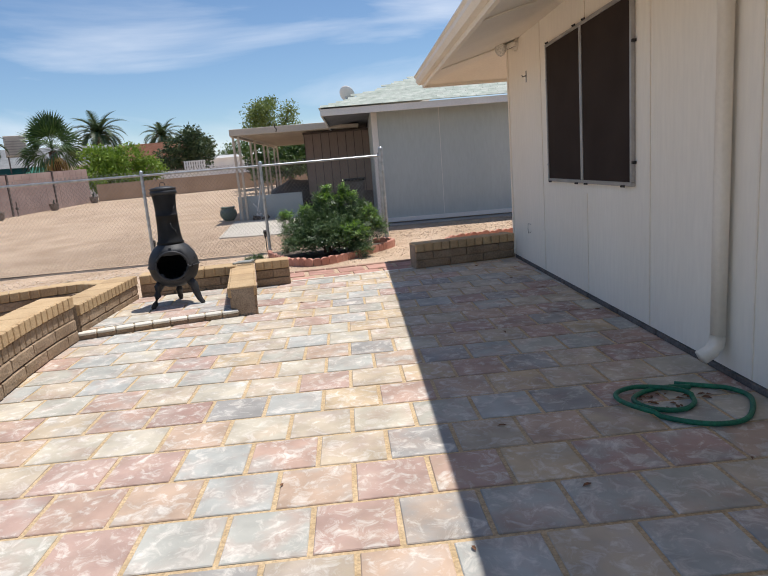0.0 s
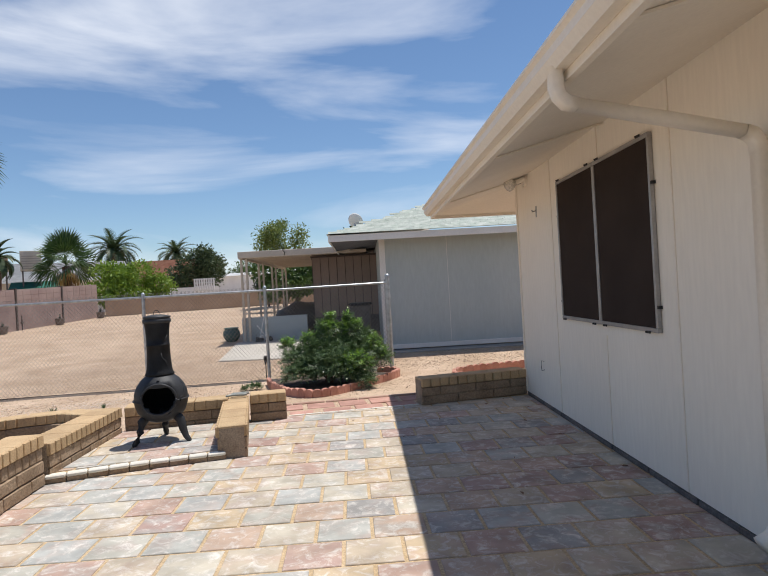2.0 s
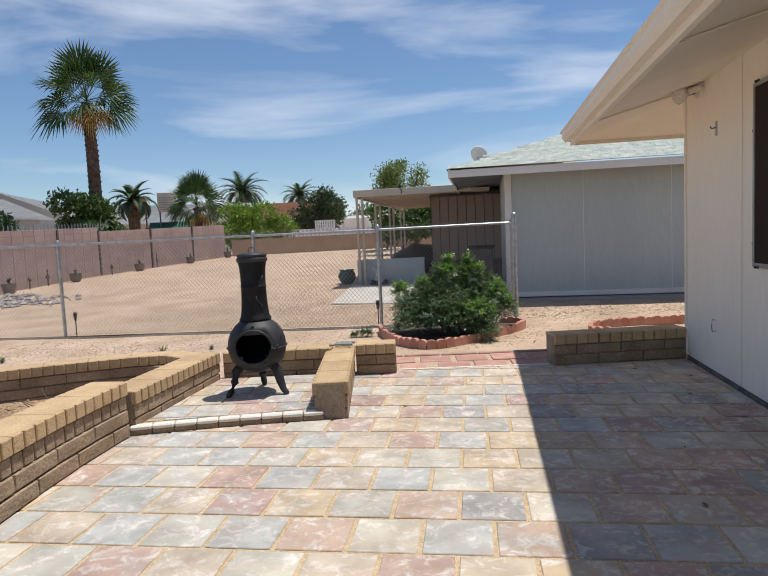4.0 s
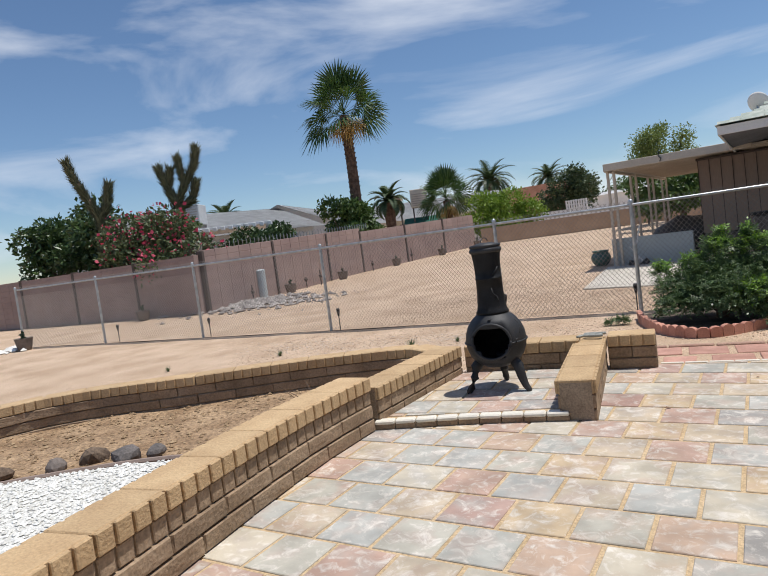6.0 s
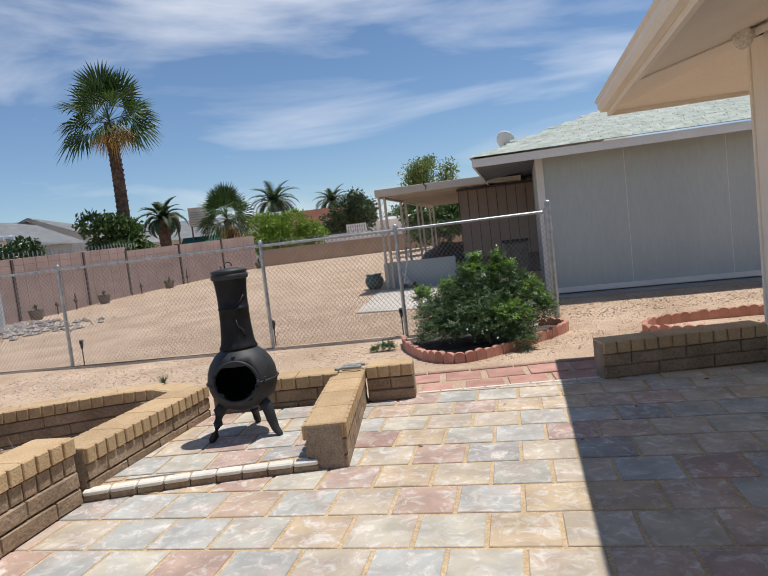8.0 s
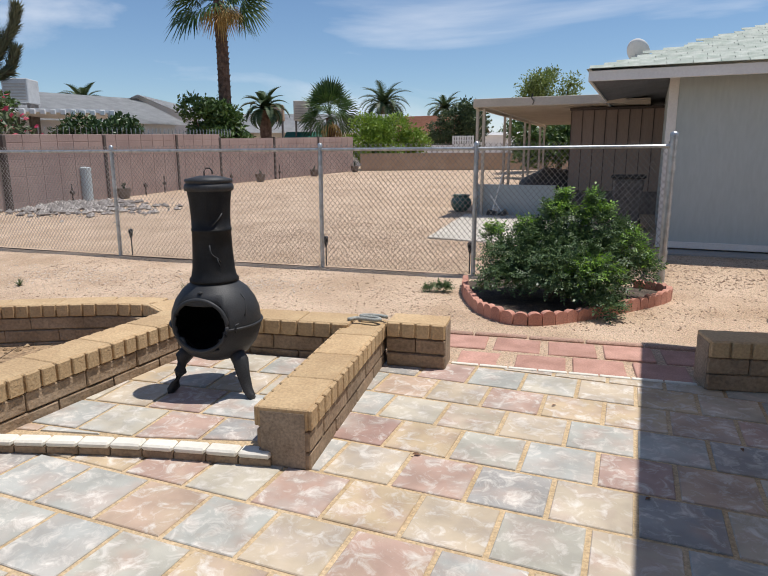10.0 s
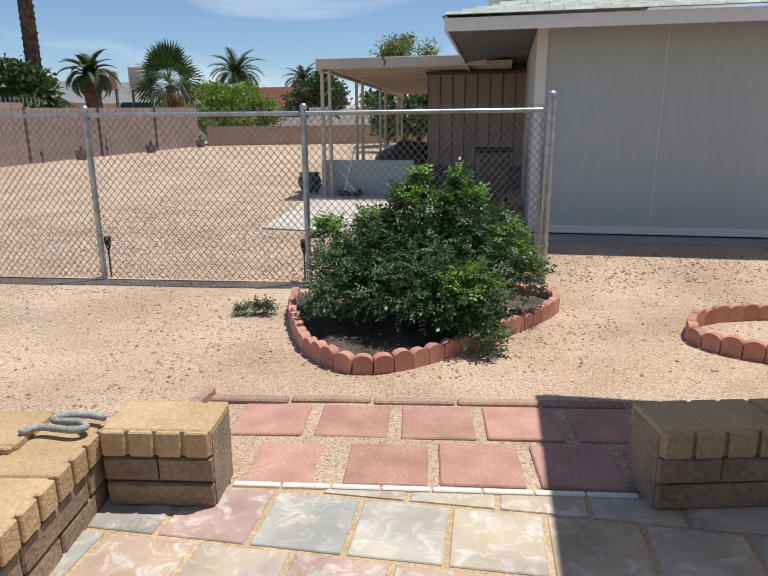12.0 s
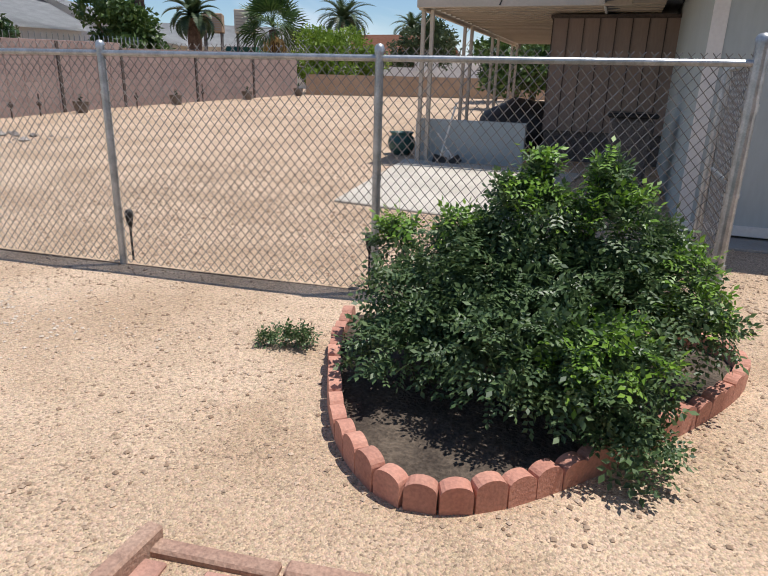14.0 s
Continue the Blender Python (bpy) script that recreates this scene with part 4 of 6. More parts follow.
# ---- chain-link fence ----
POSTS = [(-15.2, 9.85), (-12.0, 10.0), (-8.95, 10.17), (-5.83, 10.33), (-2.71, 10.58), (-0.81, 10.76)]
GATE_A = (1.21, 11.08)
FH = 1.47
fence = thing("chain_link_fence", "galvanised chain-link fence with round posts and a top rail", "fence", (0, 0, 0))


def link_mesh(bm, a, b, z0, z1, pitch=0.062, r=0.0030):
    """Woven wire between two posts: two families of slanting wires with small bends at their crossings."""
    a, b = Vector((*a, 0)), Vector((*b, 0))
    L = (b - a).length
    u = (b - a) / L
    side = Vector((-u.y, u.x, 0)) * 0.003
    h = z1 - z0
    n = int(L / pitch)
    run = h * 0.86
    for fam in (1, -1):
        for i in range(-int(run / pitch) - 1, n + int(run / pitch) + 2):
            x0, x1 = i * pitch, i * pitch + fam * run
            t0, t1 = 0.0, 1.0
            if x1 != x0:
                ta, tb = (0 - x0) / (x1 - x0), (L - x0) / (x1 - x0)
                t0, t1 = max(0, min(ta, tb)), min(1, max(ta, tb))
            if t1 - t0 < 0.01:
                continue
            p = a + u * (x0 + (x1 - x0) * t0) + Vector((0, 0, z0 + h * t0)) + side * fam
            q = a + u * (x0 + (x1 - x0) * t1) + Vector((0, 0, z0 + h * t1)) + side * fam
            d = (q - p).normalized()
            v1 = d.cross(Vector((-u.y, u.x, 0))).normalized() * r
            v2 = d.cross(v1).normalized() * r
            ring = [[bm.verts.new(c + v1), bm.verts.new(c - 0.5 * v1 + 0.87 * v2), bm.verts.new(c - 0.5 * v1 - 0.87 * v2)] for c in (p, q)]
            for k in range(3):
                bm.faces.new((ring[0][k], ring[0][(k + 1) % 3], ring[1][(k + 1) % 3], ring[1][k]))


def fence_post(x, y, z, h, r, parent):
    bm = bmesh.new()
    cyl(bm, (x, y, z - 0.1), (x, y, z + h), r, seg=14)
    p = part("post", bm, M_GALV, parent, smooth=False)
    bm = bmesh.new()
    lathe(bm, [(r + 0.004, 0), (r + 0.004, 0.025), (r * 0.8, 0.045), (0.001, 0.052)], 14, Matrix.Translation((x, y, z + h - 0.01)))
    part("post_cap", bm, M_GALV, p, smooth=True)
    for zz in (0.25, 0.75, 1.2):
        bm = bmesh.new()
        cyl(bm, (x, y, z + zz - 0.01), (x, y, z + zz + 0.01), r + 0.004, seg=14)
        part("tie_band", bm, M_GALV, p)
    return p


for x, y in POSTS:
    fence_post(x, y, ground_z(x, y), FH + 0.02, 0.026, fence)
fence_post(*GATE_A, ground_z(*GATE_A), FH + 0.09, 0.038, fence)
spans = list(zip(POSTS, POSTS[1:])) + [(POSTS[-1], GATE_A)]
for a, b in spans:
    bm = bmesh.new()
    cyl(bm, (*a, ground_z(*a) + FH - 0.02), (*b, ground_z(*b) + FH - 0.02), 0.019, seg=12)
    part("top_rail", bm, M_GALV, fence)
    bm = bmesh.new()
    link_mesh(bm, a, b, -0.01, FH + 0.02)
    part("chain_link", bm, M_WIRE, fence)
    bm = bmesh.new()
    box(bm, (0, -0.015, -0.05), ((Vector(b) - Vector(a)).length, 0.015, 0.008), Matrix.Translation((*a, -0.03)) @ Matrix.Rotation(math.atan2(b[1] - a[1], b[0] - a[0]), 4, 'Z'), bevel=0.006)
    part("bottom_board", bm, M_BARK, fence, "weathered brown board along the ground")
gate = thing("chain_link_gate", "galvanised chain-link gate with pipe frame and diagonal brace", "gate", (GATE_A[0], GATE_A[1] + 0.07, 0.02))
bm = bmesh.new()
gy0, gy1, gx_ = 0.03, 1.0, 0.02
tube(bm, [(gx_, gy0, 0.05), (gx_, gy0, 1.42), (gx_, gy1, 1.42), (gx_, gy1, 0.05), (gx_, gy0, 0.05)], 0.019, 10)
part("gate_frame", bm, M_GALV, gate)
bm = bmesh.new()
cyl(bm, (gx_, gy0, 0.75), (gx_, gy1, 0.75), 0.014)
cyl(bm, (gx_, gy0, 0.95), (gx_, 0.35, 0.75), 0.016)
part("brace", bm, M_GALV, gate)
bm = bmesh.new()
link_mesh(bm, (0.03, gy0), (0.03, gy1), 0.06, 1.42)
part("chain_link", bm, M_WIRE, gate)
for z in (0.3, 1.2):
    bm = bmesh.new()
    cyl(bm, (0, -0.07, z - 0.02), (0, -0.07, z + 0.02), 0.044, seg=14)
    box(bm, (-0.012, -0.05, z - 0.012), (0.03, 0.03, z + 0.012), bevel=0.003)
    part("hinge", bm, M_GALV, gate)
bm = bmesh.new()
cyl(bm, (0.01, 1.1, -0.1), (0.01, 1.1, 1.5), 0.03, seg=14)
part("latch_post", bm, M_GALV, gate)

# solar stake lights along the fence
for x, y in ((-8.85, 10.28), (-5.70, 10.42), (-2.71, 10.68), (-0.87, 10.82), (-11.7, 10.15)):
    st = thing("stake_light", "small black plastic solar stake light in the gravel by the fence", "garden light", (x, y, ground_z(x, y)), "stake lights along the fence")
    bm = bmesh.new()
    cyl(bm, (0, 0, -0.05), (0, 0, 0.28), 0.008, seg=8)
    part("stake", bm, M_BLACK, st)
    bm = bmesh.new()
    lathe(bm, [(0.008, 0.24), (0.02, 0.27), (0.03, 0.33), (0.033, 0.36), (0.02, 0.38), (0.001, 0.383)], 12)
    part("lamp_head", bm, M_BLACK, st, smooth=True)


# ---- scalloped edging and the bush ----
def scallop_mesh():
    bm = bmesh.new()
    prof = [(-0.056, -0.05), (0.056, -0.05), (0.056, 0.072)] + [(0.056 * math.cos(a), 0.072 + 0.034 * math.sin(a)) for a in [math.pi * k / 8 for k in range(1, 8)]] + [(-0.056, 0.072)]
    f = [bm.verts.new((x * 0.985, -0.028, z)) for x, z in prof]
    b = [bm.verts.new((x * 0.985, 0.028, z)) for x, z in prof]
    n = len(prof)
    for i in range(n):
        bm.faces.new((f[i], f[(i + 1) % n], b[(i + 1) % n], b[i]))
    bm.faces.new(f[::-1]), bm.faces.new(b)
    return mesh_of("scallop_block", bm, M_EDGE)


SM = scallop_mesh()


def scallop_ring(label, pts, at):
    t = thing("scalloped_edging", label, "garden edging", (*at, 0))
    line = resample(smooth_line(pts), 0.1125)
    for a, b in zip(line, line[1:]):
        d = b - a
        m = pose(-at[0], -at[1], 0) @ Matrix.Translation(((a.x + b.x) / 2, (a.y + b.y) / 2, -0.015 + pr.uniform(-0.01, 0.006))) @ Matrix.Rotation(math.atan2(d.y, d.x), 4, 'Z') @ pose(0, 0, 0, pr.uniform(-4, 4), 0, 0)
        piece("scallop_block", SM, t, m)
    return t


RING = [(-0.74, 10.22), (-0.66, 9.85), (-0.50, 9.45), (-0.31, 9.1), (-0.10, 8.87), (0.08, 8.79), (0.29, 8.86), (0.47, 9.02), (0.68, 9.27), (0.92, 9.6), (1.13, 9.93), (1.27, 10.25), (1.22, 10.48), (0.95, 10.58)]
scallop_ring("ring of red scalloped concrete edging round the bush", RING, (0.2, 9.5))
scallop_ring("red scalloped concrete edging of a second empty bed", [(3.6, 9.25), (2.9, 9.25), (2.3, 9.40), (2.08, 9.6), (2.1, 9.85), (2.25, 10.08), (2.65, 10.25), (3.2, 10.35), (4.2, 10.45)], (2.5, 9.8))
bm = bmesh.new()
slab_piece(bm, [p for p in smooth_line(RING, 3)] + [(-0.2, 10.62)], -0.03, 0.012, 0.002)
tagged(part("bed_soil", bm, M_DARK_SOIL), "dark damp soil under the bush", "soil", kind="structure")

bush = thing("bush", "dense green rounded shrub with small leaves in the edged bed", "bush", (0.22, 9.80, 0))
bush.scale = (0.90, 0.92, 0.87)


def sprays(name, blobs, count, leaf, material, parent, seed, pairs=4):
    """Drooping sprays of paired leaflets on the skins of the blobs."""
    g = np.random.default_rng(seed)
    w = np.array([b[3] ** 2 + b[5] ** 2 for b in blobs])
    verts, faces = [], []
    for i in range(count):
        b = blobs[g.choice(len(blobs), p=w / w.sum())]
        d = g.normal(size=3)
        d /= np.linalg.norm(d)
        if d[2] < -0.55:
            d[2] = -d[2]
        p = Vector(b[:3]) + Vector((d[0] * b[3], d[1] * b[4], d[2] * b[5])) * (0.62 + 0.42 * g.random())
        u = (Vector(d) + Vector(g.normal(size=3)) * 0.45 + Vector((0, 0, -0.25))).normalized()
        nrm = (Vector((0, 0, 1)) + Vector(g.normal(size=3)) * 0.5 + Vector(d) * 0.6)
        v = u.cross(nrm).normalized()
        nn = v.cross(u).normalized()
        s = leaf * (0.65 + 0.7 * g.random())
        q = p - u * s * 2
        for k in range(pairs):
            c = q + u * s * (0.9 * k) - nn * s * 0.06 * k * k
            for sd in (1, -1):
                o = (v * sd + u * 0.55 - nn * 0.15).normalized()
                t = o.cross(nn).normalized() * s * 0.34
                i0 = len(verts)
                verts += [tuple(c), tuple(c + o * s * 0.5 + t + nn * 0.1 * s), tuple(c + o * s * 1.05 - nn * 0.12 * s), tuple(c + o * s * 0.5 - t + nn * 0.1 * s)]
                faces.append((i0, i0 + 1, i0 + 2, i0 + 3))
        c = q + u * s * 0.9 * pairs
        t = v * s * 0.36
        i0 = len(verts)
        verts += [tuple(c - u * s * 0.3), tuple(c + u * s * 0.3 + t), tuple(c + u * s), tuple(c + u * s * 0.3 - t)]
        faces.append((i0, i0 + 1, i0 + 2, i0 + 3))
    return soup(name, verts, faces, material, parent)


BB = [(0.0, 0.0, 0.46, 0.50, 0.48, 0.40), (-0.36, -0.05, 0.36, 0.42, 0.42, 0.33), (0.36, 0.05, 0.43, 0.46, 0.48, 0.36), (0.12, -0.35, 0.34, 0.48, 0.40, 0.31),
      (0.45, -0.42, 0.27, 0.34, 0.33, 0.25), (0.06, 0.05, 0.80, 0.24, 0.26, 0.24), (0.40, 0.1, 0.80, 0.23, 0.25, 0.24), (-0.27, 0.05, 0.70, 0.20, 0.22, 0.17), (0.70, 0.15, 0.50, 0.26, 0.3, 0.25),
      (0.86, 0.15, 0.34, 0.22, 0.25, 0.19), (-0.66, 0.1, 0.62, 0.13, 0.16, 0.17), (0.36, 0.12, 1.03, 0.11, 0.1, 0.15), (0.05, 0.12, 1.02, 0.09, 0.10, 0.17), (-0.42, -0.32, 0.22, 0.32, 0.3, 0.2), (0.60, -0.62, 0.10, 0.20, 0.16, 0.12), (0.66, 0.2, 0.74, 0.12, 0.15, 0.16), (-0.1, 0.1, 0.95, 0.07, 0.08, 0.12)]
sprays("crown", BB, 5600, 0.027, M_BUSH, bush, 3)
sprays("young_leaves", [(b[0], b[1], b[2] + b[5] * 0.5, b[3] * 0.9, b[4] * 0.9, b[5] * 0.75) for b in BB[4:13]], 520, 0.028, M_BUSHTIP, bush, 5)
leaf_cloud("inner_leaves", [(b[0], b[1], b[2], b[3] * 0.75, b[4] * 0.75, b[5] * 0.75) for b in BB[:5]], 1800, 0.04, M_BUSH, bush, 8, shell=0.3)
sr_ = random.Random(3)
for i in range(9):
    a = i * 0.7
    bm = bmesh.new()
    e = BB[i % 8]
    tube(bm, [(0.06 * math.cos(a), 0.06 * math.sin(a), -0.03), (e[0] * 0.4 + 0.05 * math.cos(a), e[1] * 0.4, e[2] * 0.45), (e[0] * 0.9, e[1] * 0.9, e[2] + 0.1)], [0.016, 0.012, 0.005], 7)
    part("stem", bm, M_BARK, bush)
weed = thing("weed", "small low green weed growing in the gravel", "weed", (-0.95, 9.78, -0.02), "weeds in the gravel")
weed.scale = (0.68, 0.68, 0.75)
sprays("leaves", [(0, 0, 0.06, 0.10, 0.1, 0.06), (0.16, 0.03, 0.07, 0.11, 0.1, 0.07), (-0.12, -0.05, 0.04, 0.07, 0.07, 0.04)], 130, 0.024, M_BUSH, weed, 6)
for x, y, s in ((-3.3, 8.75, 1.0), (-2.75, 9.0, 0.6), (-5.2, 8.3, 0.8), (-6.5, 7.4, 0.7)):
    wd = thing("weed", "sparse grey-green weed tuft growing in the gravel", "weed", (x, y, ground_z(x, y)), "weeds in the gravel")
    wv, wf = [], []
    for i in range(34):
        a, r = sr_.uniform(0, 6.28), sr_.uniform(0.03, 0.12) * s
        h = sr_.uniform(0.04, 0.13) * s
        i0 = len(wv)
        wv += [(0.01 * math.cos(a + 1.5), 0.01 * math.sin(a + 1.5), 0), (-0.006 * math.cos(a + 1.5), -0.006 * math.sin(a + 1.5), 0), (r * math.cos(a), r * math.sin(a), h)]
        wf.append((i0, i0 + 1, i0 + 2))
    soup("blades", wv, wf, M_OLEANDER, wd)

# ---- loose stones ----
gs = np.random.default_rng(12)
pts = []
while len(pts) < 24000:
    x, y = gs.uniform(-6, 4.5), gs.uniform(7.65, 13.5)
    t = (x + 0.6) * 0.134
    if y < 8.62 + t and -0.75 < x < 2.9:
        continue
    if y < 7.8 or (x < -1.7 and inside((x, y), BED)) or inside((x, y), RING):
        continue
    dens = 0.35 + 0.65 * (noise.noise((x * 0.8, y * 0.8, 1)) > 0.05)
    if y > 10.9 + x * 0.1:
        dens = 1
    if gs.random() < dens:
        pts.append((x, y))
tagged(scatter("gravel_stones", pts, ground_z, 0.0035, 0.014, M_PEBBLE, 2), "loose tan and pink gravel stones on the ground", "gravel", kind="stuff")
pts = [(x, y) for x, y in zip(gs.uniform(-5, 4.5, 9000), gs.uniform(10.2, 15.5, 9000)) if y > 10.95 + x * 0.1 and (x < 1.3 or y < 12.2) and not (-2.3 < x < 0.3 and y > 13)]
tagged(scatter("coarse_gravel", pts, ground_z, 0.007, 0.022, M_PEBBLE, 14), "coarse pink and tan gravel beyond the fence", "gravel", kind="stuff")
pts = [(x, y) for x, y in zip(gs.normal(-2.9, 0.5, 900), gs.normal(9.3, 0.3, 900)) if y > 8.3] + [(x, y) for x, y in zip(gs.normal(-5.2, 0.8, 900), gs.normal(9.0, 0.4, 900)) if y > 7.9]
tagged(scatter("pale_gravel", pts, ground_z, 0.005, 0.014, M_PALE, 15), "patches of pale gravel on the sandy ground", "gravel", kind="stuff")
WHITE_BED = [(-1.45, 1.5), (-1.8, 3.9), (-1.97, 5.05), (-2.85, 4.92), (-3.45, 4.66), (-4.2, 4.05), (-4.9, 3.3), (-4.6, 1.5)]
bm = bmesh.new()
slab_piece(bm, WHITE_BED[::-1], -0.13, -0.068, 0.004)
tagged(part("stone_bed", bm, M_WHITE_STONE_BASE), "bed of white stone chips", "gravel bed", kind="structure")
pts = [p for p in zip(gs.uniform(-4.9, -1.5, 13000), gs.uniform(1.5, 5.1, 13000)) if inside(p, WHITE_BED)]
tagged(scatter("white_gravel", pts, lambda x, y: -0.066, 0.009, 0.024, M_WHITE_STONE, 4), "white decorative stones in the sunken bed", "gravel", kind="stuff")
pts = [(x, y) for x, y in zip(gs.uniform(-6, -1.9, 4200), gs.uniform(1.5, 7.2, 4200)) if inside((x, y), BED) and not inside((x, y), WHITE_BED)]
tagged(scatter("soil_clods", pts, ground_z, 0.006, 0.030, M_CLOD, 5), "dry clods and pebbles on the bed's soil", "soil clods", kind="stuff")
bm = bmesh.new()
tube(bm, [(x, y, -0.075) for x, y in smooth_line([(-1.97, 5.10), (-2.88, 4.96), (-3.48, 4.70), (-4.23, 4.08), (-4.92, 3.33)])], 0.022, 6)
tagged(part("bed_border", bm, M_SHED), "narrow brown border strip between soil and white stones", "edging")
for x, y, s, mm in ((-3.46, 4.90, 0.075, M_FOOTING), (-3.66, 4.76, 0.11, M_FOOTING), (-3.98, 4.68, 0.11, M_BARK), (-4.12, 4.45, 0.085, M_GREYPOT), (-4.45, 4.2, 0.08, M_BARK)):
    bm = bmesh.new()
    bmesh.ops.create_icosphere(bm, subdivisions=2, radius=s)
    for v in bm.verts:
        v.co *= 1 + 0.35 * noise.noise(v.co * 9 + Vector((x * 5, y, 0)))
        v.co.z *= 0.75
    ob = part("rock", bm, mm, None)
    ob.location = (x, y, -0.06)
    tagged(ob, "rough dark garden rock at the edge of the white stones", "rock", "rocks in the bed")
bm = bmesh.new()
for k in range(5):
    a = k * 1.1
    tube(bm, [(0, 0, 0.02), (0.15 * math.cos(a), 0.15 * math.sin(a), 0.10), (0.32 * math.cos(a + 0.2), 0.32 * math.sin(a + 0.2), 0.13 + 0.03 * k)], [0.006, 0.004, 0.002], 5)
tw = part("twigs", bm, M_BARK)
tw.location = (-3.0, 6.3, -0.09)
tagged(tw, "dry grey twigs lying in the sunken bed", "twigs")


# ---- the house next door ----
NX, NY, NB = 1.18, 13.25, 0.09
nh = thing("neighbour_house", "low grey-green house with hipped shingle roof and pale trim", "house", (NX, NY, 0))


def npart(name, bm, material, label="", parent=None):
    ob = part(name, bm, material, parent or nh, label)
    ob.matrix_parent_inverse = Matrix.Translation((-NX, -NY, 0))
    return ob


bm = bmesh.new()
box(bm, (NX, NY, NB), (14.0, NY + 0.2, 2.48))
box(bm, (NX, NY + 0.2, NB), (NX + 0.2, 24.0, 2.48))
npart("wall", bm, M_NWALL, "grey-green panel siding")
for x in (2.55, 4.05, 5.4, 6.6):
    bm = bmesh.new()
    box(bm, (x - 0.004, NY - 0.004, NB), (x + 0.004, NY + 0.01, 2.45))
    npart("panel_joint", bm, M_NTRIM)
bm = bmesh.new()
box(bm, (NX - 0.02, NY - 0.02, NB), (NX + 0.10, NY - 0.001, 2.45), bevel=0.003)
npart("corner_board", bm, M_NTRIM)
bm = bmesh.new()
box(bm, (NX + 0.0, NY - 0.03, NB), (14.0, NY - 0.001, NB + 0.09), bevel=0.004)
npart("base_trim", bm, M_NTRIM)
bm = bmesh.new()
box(bm, (NX + 0.05, NY - 0.43, -0.1), (14.0, NY + 0.1, NB - 0.02), bevel=0.01)
npart("footing_slab", bm, M_CONC_DK, "bare concrete slab edge")
NEX, NEY, NEZ, NS = 0.17, 12.64, 2.30, 0.33
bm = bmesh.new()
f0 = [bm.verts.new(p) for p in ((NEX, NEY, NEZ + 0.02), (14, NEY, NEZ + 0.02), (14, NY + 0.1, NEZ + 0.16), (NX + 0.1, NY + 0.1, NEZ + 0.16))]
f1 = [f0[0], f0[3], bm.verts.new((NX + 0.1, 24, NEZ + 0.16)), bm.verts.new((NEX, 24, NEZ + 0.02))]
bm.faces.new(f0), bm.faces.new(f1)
# soffit darkened by its colour to stand for eave shade
npart("soffit", bm, M_SHADED_GREY, "shaded grey soffit")
bm = bmesh.new()
box(bm, (NEX, NEY, NEZ), (14, NEY + 0.03, NEZ + 0.13), bevel=0.004)
box(bm, (NEX, NEY + 0.03, NEZ), (NEX + 0.03, 24, NEZ + 0.15))
npart("fascia", bm, M_NTRIM)
RUN = 3.3
bm = bmesh.new()
rz = NEZ + 0.15
a = [bm.verts.new(p) for p in ((NEX - 0.03, NEY - 0.03, rz), (14, NEY - 0.03, rz), (14, NEY + RUN, rz + NS * RUN), (NEX + RUN, NEY + RUN, rz + NS * RUN))]
b = [bm.verts.new((NEX - 0.03, 24, rz)), bm.verts.new((NEX + RUN, 24, rz + NS * RUN))]
bm.faces.new(a), bm.faces.new((a[0], a[3], b[1], b[0]))
roof_n = npart("roof", bm, M_SHINGLE, "pale green-grey shingles")
# shingles in overlapping courses on the two slopes in view
sa = math.atan(NS)
shm = bmesh.new()
box(shm, (-0.149, -0.012, 0.0), (0.149, 0.15, 0.006), Matrix.Rotation(0.02, 4, 'X'))
shm = mesh_of("shingle", shm, M_SHINGLE)
rs = random.Random(5)
for r in range(25):
    d = r * 0.13
    shift = rs.uniform(-0.14, 0.14)
    for i in range(18):
        x = NEX + d + 0.12 + i * 0.305 + shift
        if x > 5.4:
            continue
        m = Matrix.Translation((x, NEY - 0.03 + d, rz + 0.006 + NS * d)) @ Matrix.Rotation(sa, 4, 'X')
        ob = piece("shingle", shm, roof_n, pose(-NX, -NY, 0) @ m @ pose(0, 0, 0, 0, 0, 0))
        ob.matrix_parent_inverse = Matrix.Translation((0, 0, 0)) @ Matrix.Identity(4)
        ob.matrix_basis = m
# gable behind
bm = bmesh.new()
gx0, gy_, gz_ = 3.0, 16.2, 3.42
v = [bm.verts.new(p) for p in ((gx0, gy_ - 0.5, gz_), (8.2, gy_ - 0.5, gz_ + 1.55), (13.2, gy_ - 0.5, gz_), (gx0, 26, gz_), (8.2, 26, gz_ + 1.55), (13.2, 26, gz_))]
bm.faces.new((v[0], v[1], v[4], v[3])), bm.faces.new((v[1], v[2], v[5], v[4]))
bmesh.ops.solidify(bm, geom=bm.faces[:], thickness=0.14)
npart("upper_roof", bm, M_NTRIM, "raised gable roof with pale barge boards")
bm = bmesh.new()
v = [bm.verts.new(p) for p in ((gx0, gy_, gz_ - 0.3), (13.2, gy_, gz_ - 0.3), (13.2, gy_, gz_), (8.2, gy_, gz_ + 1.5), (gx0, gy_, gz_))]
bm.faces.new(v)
# gable face shares the soffit's shade-darkened grey
npart("gable_wall", bm, M_SHADED_GREY)
dish = thing("satellite_dish", "grey satellite dish on a short mast on the roof edge", "satellite dish", (0.70, 13.75, 2.62))
bm = bmesh.new()
dm = Matrix.Translation((0, 0, 0.17)) @ Matrix.Scale(0.80, 4) @ Matrix.Rotation(radians(-62), 4, 'X') @ Matrix.Rotation(radians(28), 4, 'Y')
